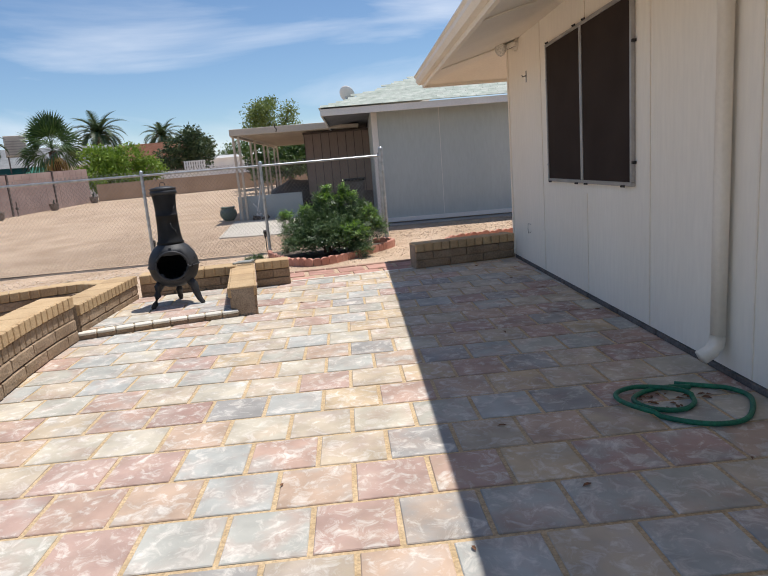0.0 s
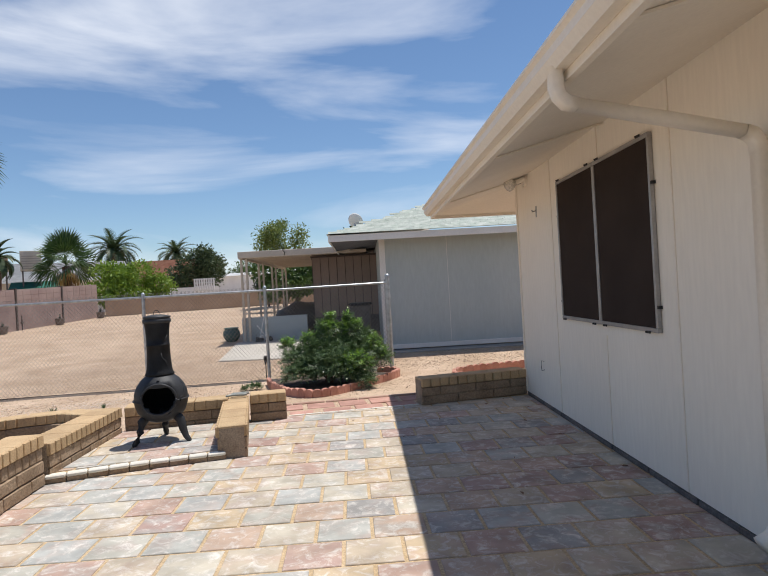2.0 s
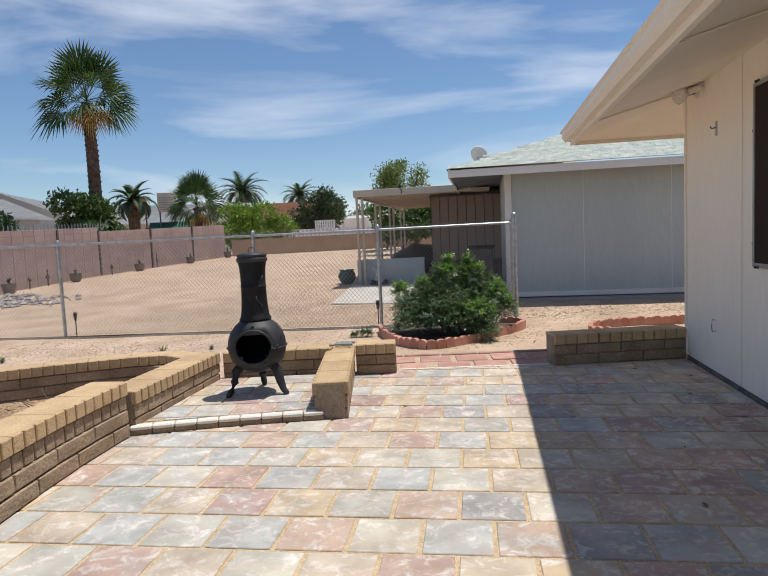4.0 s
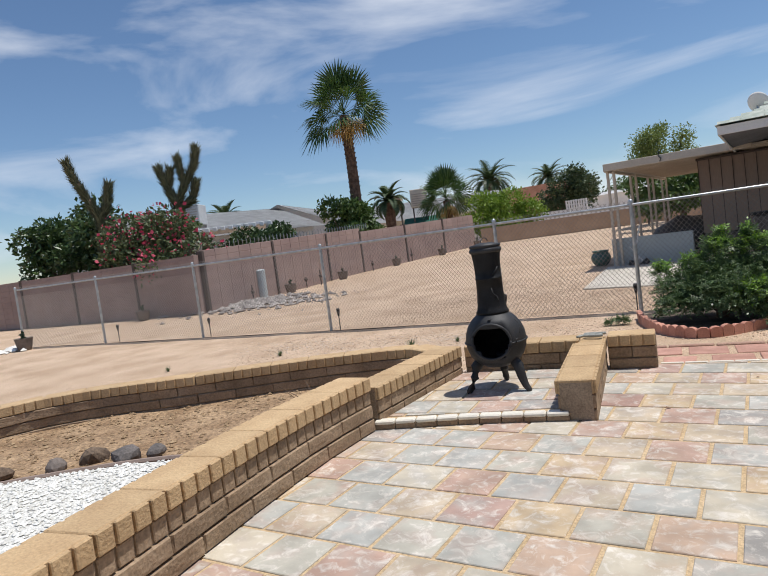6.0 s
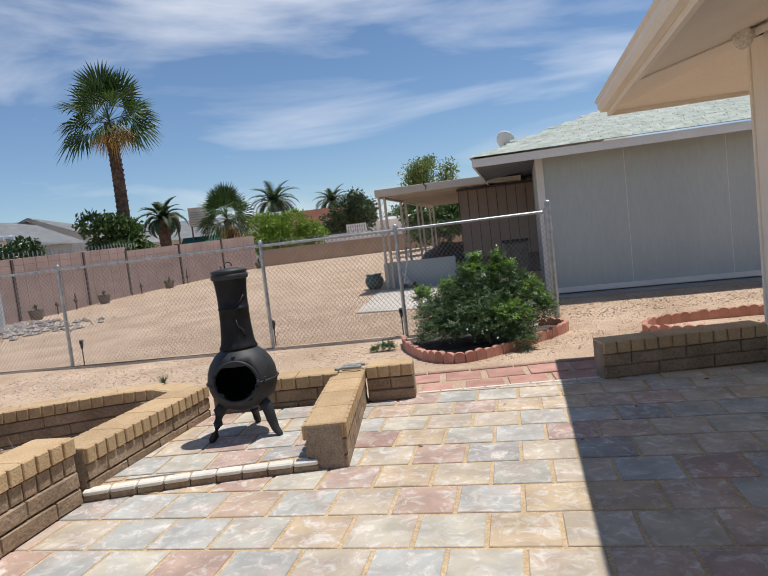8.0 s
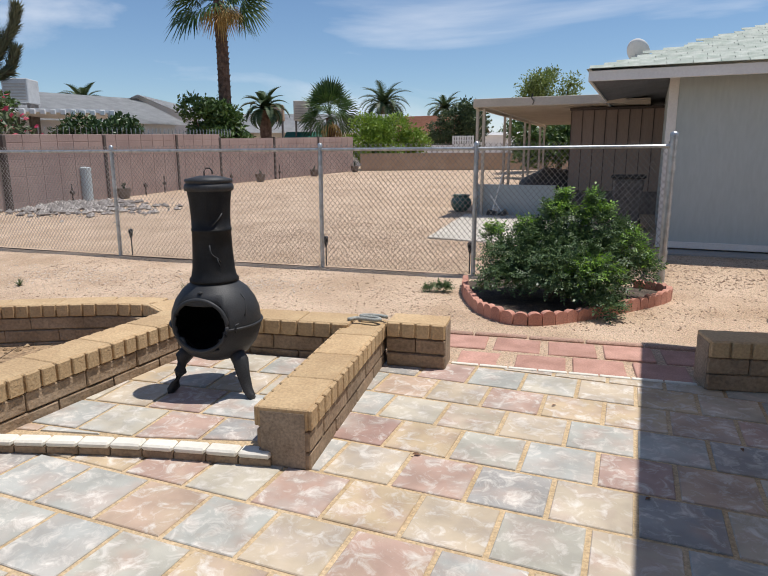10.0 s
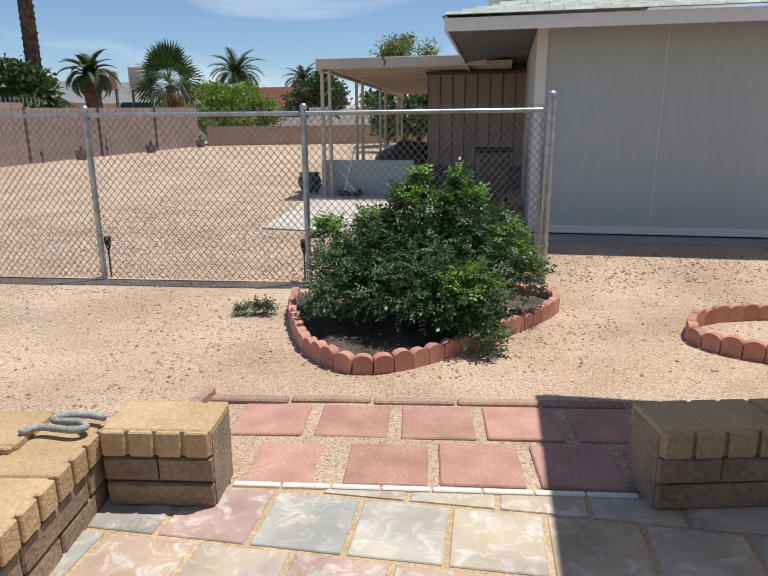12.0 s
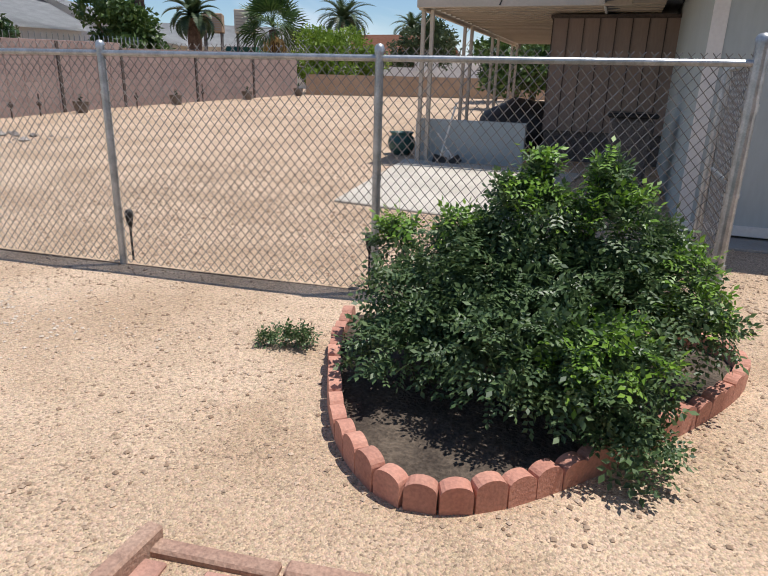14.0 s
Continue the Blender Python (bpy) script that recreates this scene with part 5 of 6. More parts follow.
lathe(bm, [(0.001, 0.0), (0.10, 0.012), (0.18, 0.035), (0.22, 0.055), (0.223, 0.05), (0.18, 0.025), (0.10, 0.002), (0.001, -0.01)], 28, dm)
part("reflector", bm, M_NTRIM, dish, smooth=True)
bm = bmesh.new()
tube(bm, [(0, 0, 0), (0, 0.03, 0.12), (0, 0.02, 0.21)], 0.02, 8)
part("mast", bm, M_GALV, dish)
bm = bmesh.new()
tube(bm, [(0, 0, 0.12), (0.02, -0.16, 0.10)], 0.01, 6)
part("feed_arm", bm, M_GALV, dish)

# patio cover with its posts
cov = thing("patio_cover", "flat tan metal patio cover on slim posts", "patio cover", (-2.23, 16.10, 0.16))
CO = Matrix.Translation((2.0, -15.3, -0.16))


def cpart(name, bm, material, label=""):
    ob = part(name, bm, material, cov, label)
    ob.matrix_parent_inverse = CO
    return ob


bm = bmesh.new()
box(bm, (-2.05, 15.25, 2.28), (0.75, 15.32, 2.44), bevel=0.006)
cpart("front_beam", bm, M_COVER)
bm = bmesh.new()
box(bm, (-2.05, 15.33, 2.26), (-1.98, 24.0, 2.42), bevel=0.006)
cpart("side_beam", bm, M_COVER)
for i in range(28):
    bm = bmesh.new()
    y = 15.36 + i * 0.305
    box(bm, (-1.97, y, 2.345), (1.15, y + 0.235, 2.36))
    box(bm, (-1.97, y + 0.236, 2.325), (1.15, y + 0.30, 2.37))
    cpart("roof_pan", bm, M_COVER)
for y in (15.45, 18.0, 20.6, 23.2):
    bm = bmesh.new()
    z0 = ground_z(-2, y)
    for dx, dy in ((0, 0), (0.13, 0.0)):
        box(bm, (-2.04 + dx, y, z0), (-1.985 + dx, y + 0.055, 2.27), bevel=0.005)
    for k in range(9):
        zz = z0 + 0.1 + k * 0.23
        cyl(bm, (-1.99, y + 0.02, zz), (-1.905, y + 0.02, zz + 0.12), 0.007, seg=5)
    cpart("post", bm, M_COVER, "openwork metal post")
bm = bmesh.new()
tube(bm, [(-1.13, 16.04, 2.50), (-1.15, 16.03, 2.42), (-1.1, 16.03, 2.36), (-1.13, 16.04, 2.30)], 0.012, 6)
tagged(part("cover_bracket", bm, M_BLACK), "black bent bracket hooked over the cover's beam", "bracket")

# storage shed, low panel wall and clutter under the cover
shed = thing("storage_shed", "brown board-and-batten storage cupboard under the patio cover", "shed", (0.37, 17.3, 0.2))
bm = bmesh.new()
box(bm, (-0.92, 0, 0.45), (0.88, 1.2, 2.05))
part("body", bm, M_SHED, shed)
for i in range(9):
    bm = bmesh.new()
    x = -0.92 + i * 0.222
    box(bm, (x - 0.007, -0.014, 0.45), (x + 0.007, -0.001, 2.05))
    part("batten", bm, M_SHED_DK, shed)
bm = bmesh.new()
box(bm, (-0.95, -0.06, 2.051), (0.9, 1.25, 2.10), bevel=0.005)
part("lid_board", bm, M_SHED_DK, shed)
bm = bmesh.new()
box(bm, (-0.90, 0.06, -0.05), (0.86, 1.1, 0.449))
part("plinth", bm, M_FOOTING, shed)
pan = thing("low_wall_panel", "low pale blue-grey panel wall beside the patio cover post", "low wall", (-1.78, 16.4, 0.16))
bm = bmesh.new()
box(bm, (-0.55, 0, -0.05), (1.1, 0.12, 0.62), bevel=0.006)
part("panel", bm, M_BLUEWALL, pan)
bm = bmesh.new()
box(bm, (-0.10, -0.03, 0.05), (0.0, 0.0, 0.17), bevel=0.006)
part("outlet_box", bm, M_NTRIM, pan)
for x, r, ln in ((-1.63, 12, 0.9), (-1.35, -38, 0.55)):
    tool = thing("garden_tool", "long-handled garden tool leaning on the panel wall", "garden tool", (x - 0.25, 16.15, 0.16))
    bm = bmesh.new()
    m = Matrix.Rotation(radians(r), 4, 'Y') @ Matrix.Rotation(radians(-10), 4, 'X')
    cyl(bm, m @ Vector((0, 0, 0.08)), m @ Vector((0, 0, ln)), 0.014, seg=8)
    part("handle", bm, M_NTRIM, tool)
    bm = bmesh.new()
    box(bm, (-0.10, -0.02, 0.0), (0.10, 0.02, 0.12), m, bevel=0.008)
    part("head", bm, M_BLACK, tool)
gc = thing("covered_grill", "covered grill in dark cloth under the patio cover", "grill", (-1.0, 18.2, 0.2))
bm = bmesh.new()
bmesh.ops.create_icosphere(bm, subdivisions=3, radius=0.5)
for v in bm.verts:
    v.co = Vector((v.co.x * 1.5, v.co.y, max(v.co.z, -0.3) * 1.0 + 0.38)) * (1 + 0.12 * noise.noise(v.co * 4))
part("cloth_cover", bm, M_BLACK, gc, smooth=True)
bn = thing("wheelie_bin", "grey plastic wheeled rubbish bin beside the house", "bin", (0.70, 15.0, 0.12))
bm = bmesh.new()
b0 = box(bm, (-0.24, -0.26, 0.04), (0.24, 0.26, 0.86), bevel=0.03)
for v in bm.verts:
    if v.co.z < 0.3:
        v.co.x *= 0.84
        v.co.y *= 0.84
part("body", bm, M_FOOTING, bn)
bm = bmesh.new()
box(bm, (-0.27, -0.3, 0.865), (0.27, 0.28, 0.92), bevel=0.02)
part("lid", bm, M_BLACK, bn)
for s in (-0.2, 0.2):
    bm = bmesh.new()
    cyl(bm, (s - 0.03, 0.24, 0.07), (s + 0.03, 0.24, 0.07), 0.10, seg=16)
    part("wheel", bm, M_BLACK, bn)
bm = bmesh.new()
slab_piece(bm, [(-2.2, 13.15), (-0.3, 12.9), (0.2, 16.1), (-2.45, 16.3)], -0.1, 0.075, 0.01)
for v in bm.verts:
    v.co.z += 0.032 * (v.co.y - 13.0)
tagged(part("concrete_slab", bm, M_CONC), "pale concrete slab in the gravel yard", "slab", kind="structure")


def pot(name, label, x, y, z, prof, material, group=""):
    t = thing(name, label, "pot", (x, y, z), group)
    bm = bmesh.new()
    lathe(bm, prof, 24)
    part("pot_body", bm, material, t, smooth=True)
    bm = bmesh.new()
    top = prof[-1] if prof[-1][0] > 0.02 else prof[-2]
    lathe(bm, [(0.001, max(q[1] for q in prof) - 0.03), (top[0] * 0.95, max(q[1] for q in prof) - 0.03)], 24)
    part("soil", bm, M_DARK_SOIL, t)
    return t


pot("glazed_pot", "round dark green glazed garden pot on the gravel", -2.72, 16.9, 0.16, [(0.001, 0), (0.12, 0.0), (0.2, 0.10), (0.23, 0.2), (0.2, 0.29), (0.16, 0.32), (0.19, 0.35), (0.2, 0.37), (0.17, 0.37), (0.15, 0.31)], M_POT)

# ---- block wall round the far yard ----
BWX = -13.35


def yard_wall(label, pts, h, material, blockl=0.41, blockh=0.2, pieces=True):
    for a, b in zip(pts, pts[1:]):
        t = thing("yard_wall", label, "block wall", (a[0], a[1], ground_z(*a)))
        L = math.hypot(b[0] - a[0], b[1] - a[1])
        R = Matrix.Rotation(math.atan2(b[1] - a[1], b[0] - a[0]), 4, 'Z')
        dz = ground_z(*b) - ground_z(*a)
        nrow = round(h / blockh)
        bm = bmesh.new()
        sh = Matrix(((1, 0, 0, 0), (0, 1, 0, 0), (dz / L, 0, 1, 0), (0, 0, 0, 1)))
        box(bm, (0, -0.085, -0.3), (L, 0.085, h - 0.015), R @ sh)
        part("mortar", bm, material, t)
        if not pieces:
            continue
        n = max(1, round(L / blockl))
        w = L / n
        me = bmesh.new()
        box(me, (0.006, -0.095, 0.005), (w - 0.006, 0.095, blockh - 0.005), bevel=0.006)
        me = mesh_of("block", me, material)
        for r in range(nrow):
            for i in range(n):
                piece("block", me, t, R @ sh @ Matrix.Translation((i * w, 0, r * blockh)))
        k = 3.1
        x = 0.0
        while x < L:
            bm = bmesh.new()
            box(bm, (x - 0.045, -0.13, -0.2), (x + 0.045, 0.10, h + 0.02), R @ sh, bevel=0.006)
            part("pilaster", bm, M_SHED_DK, t, "dark pilaster strip")
            x += k


yard_wall("mauve-brown concrete block yard wall", [(-46, 12.5), (-28, 13.2), (-13.0, 13.75)], 1.7, M_BLOCKWALL, 0.6, 0.2)
yard_wall("mauve-brown concrete block yard wall", [(BWX + 0.35, 13.9), (BWX - 0.1, 22.5)], 1.75, M_BLOCKWALL, 0.5, 0.2)
yard_wall("mauve-brown concrete block yard wall", [(BWX - 0.1, 22.5), (-12.5, 31.6)], 1.66, M_BLOCKWALL, 0.5, 0.2)
yard_wall("low tan block wall at the back of the yard", [(-12.3, 32.2), (4, 38.5)], 0.85, M_TANWALL, pieces=False)
yard_wall("white painted wall of the property behind", [(-14.0, 39.0), (-8.6, 40.9)], 1.3, M_WHITE, pieces=False)
lat = thing("white_lattice", "white openwork block screen on the wall behind the yard", "lattice", (-9.9, 40.3, 1.8))
bm = bmesh.new()
for i in range(9):
    box(bm, (i * 0.15 - 0.1, -0.05, 0), (i * 0.15 - 0.02, 0.05, 0.75))
for i in range(4):
    box(bm, (-0.1, -0.04, i * 0.22), (1.2, 0.04, i * 0.22 + 0.06))
part("screen", bm, M_WHITE, lat)

POTP = [(0.001, 0), (0.14, 0.0), (0.17, 0.12), (0.2, 0.28), (0.21, 0.30), (0.19, 0.30), (0.17, 0.26)]
for x, y in ((-15.0, 13.2), (-12.75, 20.2), (-12.7, 24.0), (-12.3, 27.5), (-12.0, 30.9), (-12.7, 17.2), (-14.5, 9.5)):
    t = pot("planter", "grey-brown plastic planter standing by the block wall", x, y, ground_z(x, y), POTP, M_GREYPOT, "planters along the block wall")
    leaf_cloud("plant", [(0, 0, 0.36, 0.05, 0.05, 0.12)], 26, 0.05, M_TREEDK, t, int(abs(x * 10 + y)), shell=0.2)
for y in (15.6, 18.2, 19.0, 22.4, 25.6, 29.2):
    orn = thing("wall_ornament", "small dark iron ornament standing against the block wall", "ornament", (-12.85, y, ground_z(-13, y)), "ornaments along the block wall")
    bm = bmesh.new()
    cyl(bm, (0, 0, -0.05), (0, 0, 0.5 + 0.2 * math.sin(y)), 0.02, seg=6)
    bmesh.ops.create_icosphere(bm, subdivisions=1, radius=0.07, matrix=Matrix.Translation((0, 0, 0.3)))
    part("figure", bm, M_SHED_DK, orn)
tr = thing("utility_pedestal", "pale green utility pedestal post in the gravel", "utility post", (-13.0, 16.2, ground_z(-13, 16.2)))
bm = bmesh.new()
lathe(bm, [(0.15, -0.05), (0.15, 0.80), (0.155, 0.81), (0.155, 0.9), (0.10, 0.93), (0.001, 0.935)], 16)
part("housing", bm, M_BLUEWALL, tr)
pts = [(gs.normal(-12.3, 1.2), gs.normal(14.9, 0.75)) for _ in range(900)]
tagged(scatter("stone_pile", pts, lambda x, y: ground_z(x, y) + 0.05 * max(0, 1 - math.hypot(x + 12.3, y - 14.9) / 2.2), 0.03, 0.13, M_GREY_STONE, 6), "heap of grey river stones by the wall", "stones", kind="stuff")
pts = [(gs.normal(-14.9, 0.3), gs.normal(9.3, 0.2)) for _ in range(40)]
tagged(scatter("white_rocks", pts, ground_z, 0.05, 0.16, M_WHITE_STONE, 7), "pale rocks lying by the fence", "stones", kind="stuff")


# ---- trees and palms ----
def fan_frond(verts, faces, base, yaw, pitch, length, fan, nseg=24, spread=165, curl=0.35, roll=0.0):
    """One fan leaf: a stalk, and pleated blades that spread and droop at their tips."""
    d = Vector((math.cos(yaw) * math.cos(pitch), math.sin(yaw) * math.cos(pitch), math.sin(pitch)))
    s = Vector((-math.sin(yaw), math.cos(yaw), 0))
    n = s.cross(d).normalized() * -1
    s, n = s * math.cos(roll) + n * math.sin(roll), n * math.cos(roll) - s * math.sin(roll)
    hub = base + d * length
    i0 = len(verts)
    verts += [tuple(base + s * 0.025), tuple(base - s * 0.025), tuple(hub - s * 0.012), tuple(hub + s * 0.012)]
    faces.append((i0, i0 + 1, i0 + 2, i0 + 3))
    for k in range(nseg):
        a = radians(-spread / 2 + spread * k / (nseg - 1))
        u = d * math.cos(a) + s * math.sin(a)
        t = s * math.cos(a) - d * math.sin(a)
        f = fan * (0.80 + 0.20 * math.cos(a)) * random.uniform(0.88, 1.06)
        m_ = hub + u * f * 0.62 + n * 0.05 * (1 if k % 2 else -1) - Vector((0, 0, curl * 0.12 * f))
        tip = hub + u * f - Vector((0, 0, curl * f * random.uniform(0.5, 1.1)))
        w = f * math.tan(radians(spread / nseg / 2)) * 0.95
        i0 = len(verts)
        verts += [tuple(hub), tuple(m_ + t * w * 0.62), tuple(tip), tuple(m_ - t * w * 0.62)]
        faces.append((i0, i0 + 1, i0 + 2, i0 + 3))


def trunk(points, radii, seg=12):
    bm = bmesh.new()
    tube(bm, points, radii, seg)
    return bm


def boots(parent, h0, h1, r, rows, per, base):
    """Old leaf bases round a palm's trunk."""
    me = bmesh.new()
    vs = [me.verts.new(p) for p in ((-0.07, 0, 0), (0.07, 0, 0), (0.045, 0.07, 0.17), (-0.045, 0.07, 0.17), (-0.05, -0.03, 0.05), (0.05, -0.03, 0.05))]
    for f in ((0, 1, 2, 3), (0, 4, 5, 1), (3, 2, 5, 4), (0, 3, 4), (1, 5, 2)):
        me.faces.new([vs[i] for i in f])
    me = mesh_of("leaf_base", me, M_PALMBARK)
    k = 0
    for i in range(rows):
        for j in range(per):
            a = 2 * math.pi * (j + 0.5 * (i % 2)) / per + random.uniform(-0.1, 0.1)
            t = i / rows
            m = Matrix.Translation(base(t)) @ Matrix.Rotation(a - math.pi / 2, 4, 'Z') @ Matrix.Translation((0, r * (1 - 0.15 * t), h0 + (h1 - h0) * t)) @ pose(0, 0, 0, random.uniform(-6, 6), 0, random.uniform(-8, 8))
            piece("leaf_base", me, parent, m)


def fan_palm(label, x, y, z, h, r, n, length, fan, dry=10, boot=True, flare=1.0):
    random.seed(int(abs(x) * 10 + y))
    t = thing("fan_palm", label, "palm tree", (x, y, z))
    lean = 0.10
    tr_ = part("trunk", trunk([(lean * math.sin(k * 0.35), 0, h * k / 8 - (0.1 if k == 0 else 0)) for k in range(9)], [r * (1.18 - 0.25 * k / 8) for k in range(9)]), M_PALMBARK, t)
    if boot:
        boots(t, 1.2, h - 0.15, r * 0.95, 26, 9, lambda q: (lean * math.sin(q * 2.8), 0, 0))
    top = Vector((lean * math.sin(2.8), 0, h))
    gv_, gf_, dv, df = [], [], [], []
    for i in range(n):
        p = radians(84 - 112 * i / n)
        fan_frond(gv_, gf_, top + Vector((0, 0, 0.25 * (1 - i / n))), i * 2.4 + random.uniform(-0.2, 0.2), p, length * random.uniform(0.85, 1.1), fan * random.uniform(0.85, 1.05), curl=0.04 + 0.5 * (i / n) ** 1.5, roll=random.uniform(-1.1, 1.1))
    for i in range(dry):
        fan_frond(dv, df, top - Vector((0, 0, 0.05)), i * 2.4 + random.uniform(-0.3, 0.3), radians(random.uniform(-60, -25)), length * 0.5, fan * 0.62, curl=0.8, roll=random.uniform(-0.6, 0.6))
    soup("fronds", gv_, gf_, M_FROND, t)
    if dry:
        soup("dry_fronds", dv, df, M_FRONDDRY, t)
    return t


def date_palm(label, x, y, z, h, n=34, length=2.6):
    random.seed(int(abs(x) * 7 + y))
    t = thing("date_palm", label, "palm tree", (x, y, z))
    part("trunk", trunk([(0, 0, -0.1), (0, 0, h * 0.5), (0, 0, h)], [0.3, 0.27, 0.33]), M_PALMBARK, t)
    verts, faces = [], []
    for i in range(n):
        yaw = i * 2.4
        p0 = radians(80 - 75 * (i / n))
        L = length * random.uniform(0.85, 1.1)
        p = Vector((0, 0, h))
        prev = p.copy()
        for k in range(14):
            q = p0 - radians(9.5) * k * (0.5 + 0.8 * i / n)
            d = Vector((math.cos(yaw) * math.cos(q), math.sin(yaw) * math.cos(q), math.sin(q)))
            s = Vector((-math.sin(yaw), math.cos(yaw), 0))
            nx_ = p + d * (L / 14)
            i0 = len(verts)
            verts += [tuple(p + s * 0.02), tuple(p - s * 0.02), tuple(nx_ - s * 0.02), tuple(nx_ + s * 0.02)]
            faces.append((i0, i0 + 1, i0 + 2, i0 + 3))
            ll = 0.55 * math.sin(math.pi * min(1, (k + 2.5) / 16)) * L / 2.4
            for sd in (1, -1):
                for sub in (0, 0.5):
                    c = p + d * (L / 14) * sub
                    tip = c + (s * sd * 0.8 + d * 0.7 + s.cross(d) * -0.25).normalized() * ll
                    i0 = len(verts)
                    verts += [tuple(c - d * 0.05), tuple(c + d * 0.08), tuple(tip)]
                    faces.append((i0, i0 + 1, i0 + 2))
            p = nx_
    soup("fronds", verts, faces, M_DATE, t)
    return t


def leafy(name, label, x, y, z, blobs, count, size, material, stem=0.12, h=1.0, seed=1, shell=0.5):
    t = thing(name, label, "tree" if "tree" in name else "bush", (x, y, z))
    bm = bmesh.new()
    tube(bm, [(0, 0, -0.1), (0.03, 0.02, h * 0.5), (0, 0, h)], [stem, stem * 0.8, stem * 0.5], 8)
    for i, b in enumerate(blobs[:5]):
        tube(bm, [(0, 0, h * 0.5), (b[0] * 0.5, b[1] * 0.5, (h * 0.5 + b[2]) / 2), (b[0], b[1], b[2])], [stem * 0.6, stem * 0.4, stem * 0.15], 6)
    part("trunk", bm, M_BARK, t)
    leaf_cloud("crown", blobs, count, size, material, t, seed, shell)
    return t


def lumps(seed, n, rx, ry, z0, z1, r):
    g = random.Random(seed)
    return [(g.uniform(-rx, rx), g.uniform(-ry, ry), g.uniform(z0, z1), r * g.uniform(0.7, 1.2), r * g.uniform(0.7, 1.2), r * g.uniform(0.6, 1.0)) for _ in range(n)]


fan_palm("tall fan palm with shaggy trunk and green and yellowing fronds", -16.05, 26.4, 0.5, 7.15, 0.24, 34, 1.05, 1.4, 6)
fan_palm("young fan palm with broad green fan leaves", -15.5, 35.0, 0.7, 2.75, 0.22, 26, 0.75, 1.25, 4, boot=False)
date_palm("date palm with arching grey-green fronds", -21.7, 57.4, 0.8, 5.0, 40, 3.0)
date_palm("date palm with arching grey-green fronds", -21.0, 73.6, 0.8, 5.6, 36, 2.9)
date_palm("small date palm behind the block wall", -17.0, 31.0, 0.6, 3.0, 30, 1.5)
date_palm("date palm behind the rooftops", -35.5, 36.5, 0.6, 4.2, 30, 2.2)
leafy("citrus_bush", "bushy green citrus under the tall palm", -15.9, 25.4, 0.5, lumps(3, 13, 1.15, 0.8, 1.4, 3.0, 0.62), 4600, 0.10, M_TREE, 0.07, 1.4, 11)
leafy("citrus_bush", "dark green round citrus behind the wall", -16.3, 19.8, 0.3, lumps(4, 8, 1.1, 0.7, 1.5, 2.1, 0.6), 3000, 0.09, M_CITRUS, 0.07, 1.4, 12)
leafy("yellow_bush", "bright yellow-green rounded bush at the end of the wall", -11.6, 34.0, 0.7, lumps(5, 14, 1.3, 0.9, 1.0, 2.45, 0.8), 8000, 0.09, M_TREEYL, 0.06, 1.0, 13)
leafy("yellow_bush", "small yellow-flowered shrub at the wall's end", -12.4, 32.6, 0.7, lumps(6, 5, 0.35, 0.3, 0.3, 1.0, 0.32), 900, 0.07, M_TREEYL, 0.04, 0.5, 14)
leafy("dark_tree", "dark grey-green dense tree behind the yard", -11.1, 45.3, 0.75, lumps(7, 13, 1.6, 1.0, 1.7, 3.6, 1.0), 6500, 0.11, M_DATE, 0.12, 1.6, 15)
leafy("mesquite_tree", "light green feathery tree behind the patio cover", -3.2, 31.6, 0.7, lumps(8, 18, 1.0, 0.8, 2.7, 4.1, 0.62), 5200, 0.06, M_MESQ, 0.10, 2.6, 16, 0.2)
leafy("garden_tree", "mixed green tree behind the patio cover posts", -2.2, 28.5, 0.6, lumps(9, 14, 1.7, 0.9, 0.7, 2.2, 0.75), 5000, 0.10, M_TREE, 0.12, 1.4, 17)
leafy("garden_tree", "dark shrub beside the patio cover posts", -4.2, 33.0, 0.7, lumps(10, 8, 0.7, 0.5, 0.5, 1.6, 0.5), 2400, 0.08, M_TREEDK, 0.06, 0.8, 18)
leafy("garden_tree", "dark green tree behind the neighbouring roof", 0.6, 42, 0.7, lumps(11, 8, 1.2, 1, 3.2, 4.4, 0.7), 2200, 0.12, M_TREEDK, 0.14, 3.6, 19)
ol = leafy("oleander_bush", "tall oleander bush with pink-red flowers over the wall", -15.7, 14.6, 0.1, lumps(12, 24, 1.75, 0.7, 1.1, 3.0, 0.74), 12000, 0.075, M_OLEANDER, 0.06, 1.3, 20)
leaf_cloud("flowers", lumps(12, 24, 1.75, 0.7, 1.15, 3.05, 0.78), 1200, 0.06, M_FLOWER, ol, 21, shell=0.9, narrow=0.8)
leafy("garden_tree", "dark green leafy tree behind the block wall", -21.8, 15.2, 0.1, lumps(13, 16, 2.1, 0.9, 1.5, 3.7, 0.95), 8000, 0.11, M_CITRUS, 0.12, 1.5, 22)
leafy("garden_tree", "olive-green tree beside the oleander", -17.2, 16.3, 0.1, lumps(14, 8, 1.0, 0.7, 2.2, 3.2, 0.55), 2400, 0.08, M_TREE, 0.1, 2.0, 23)
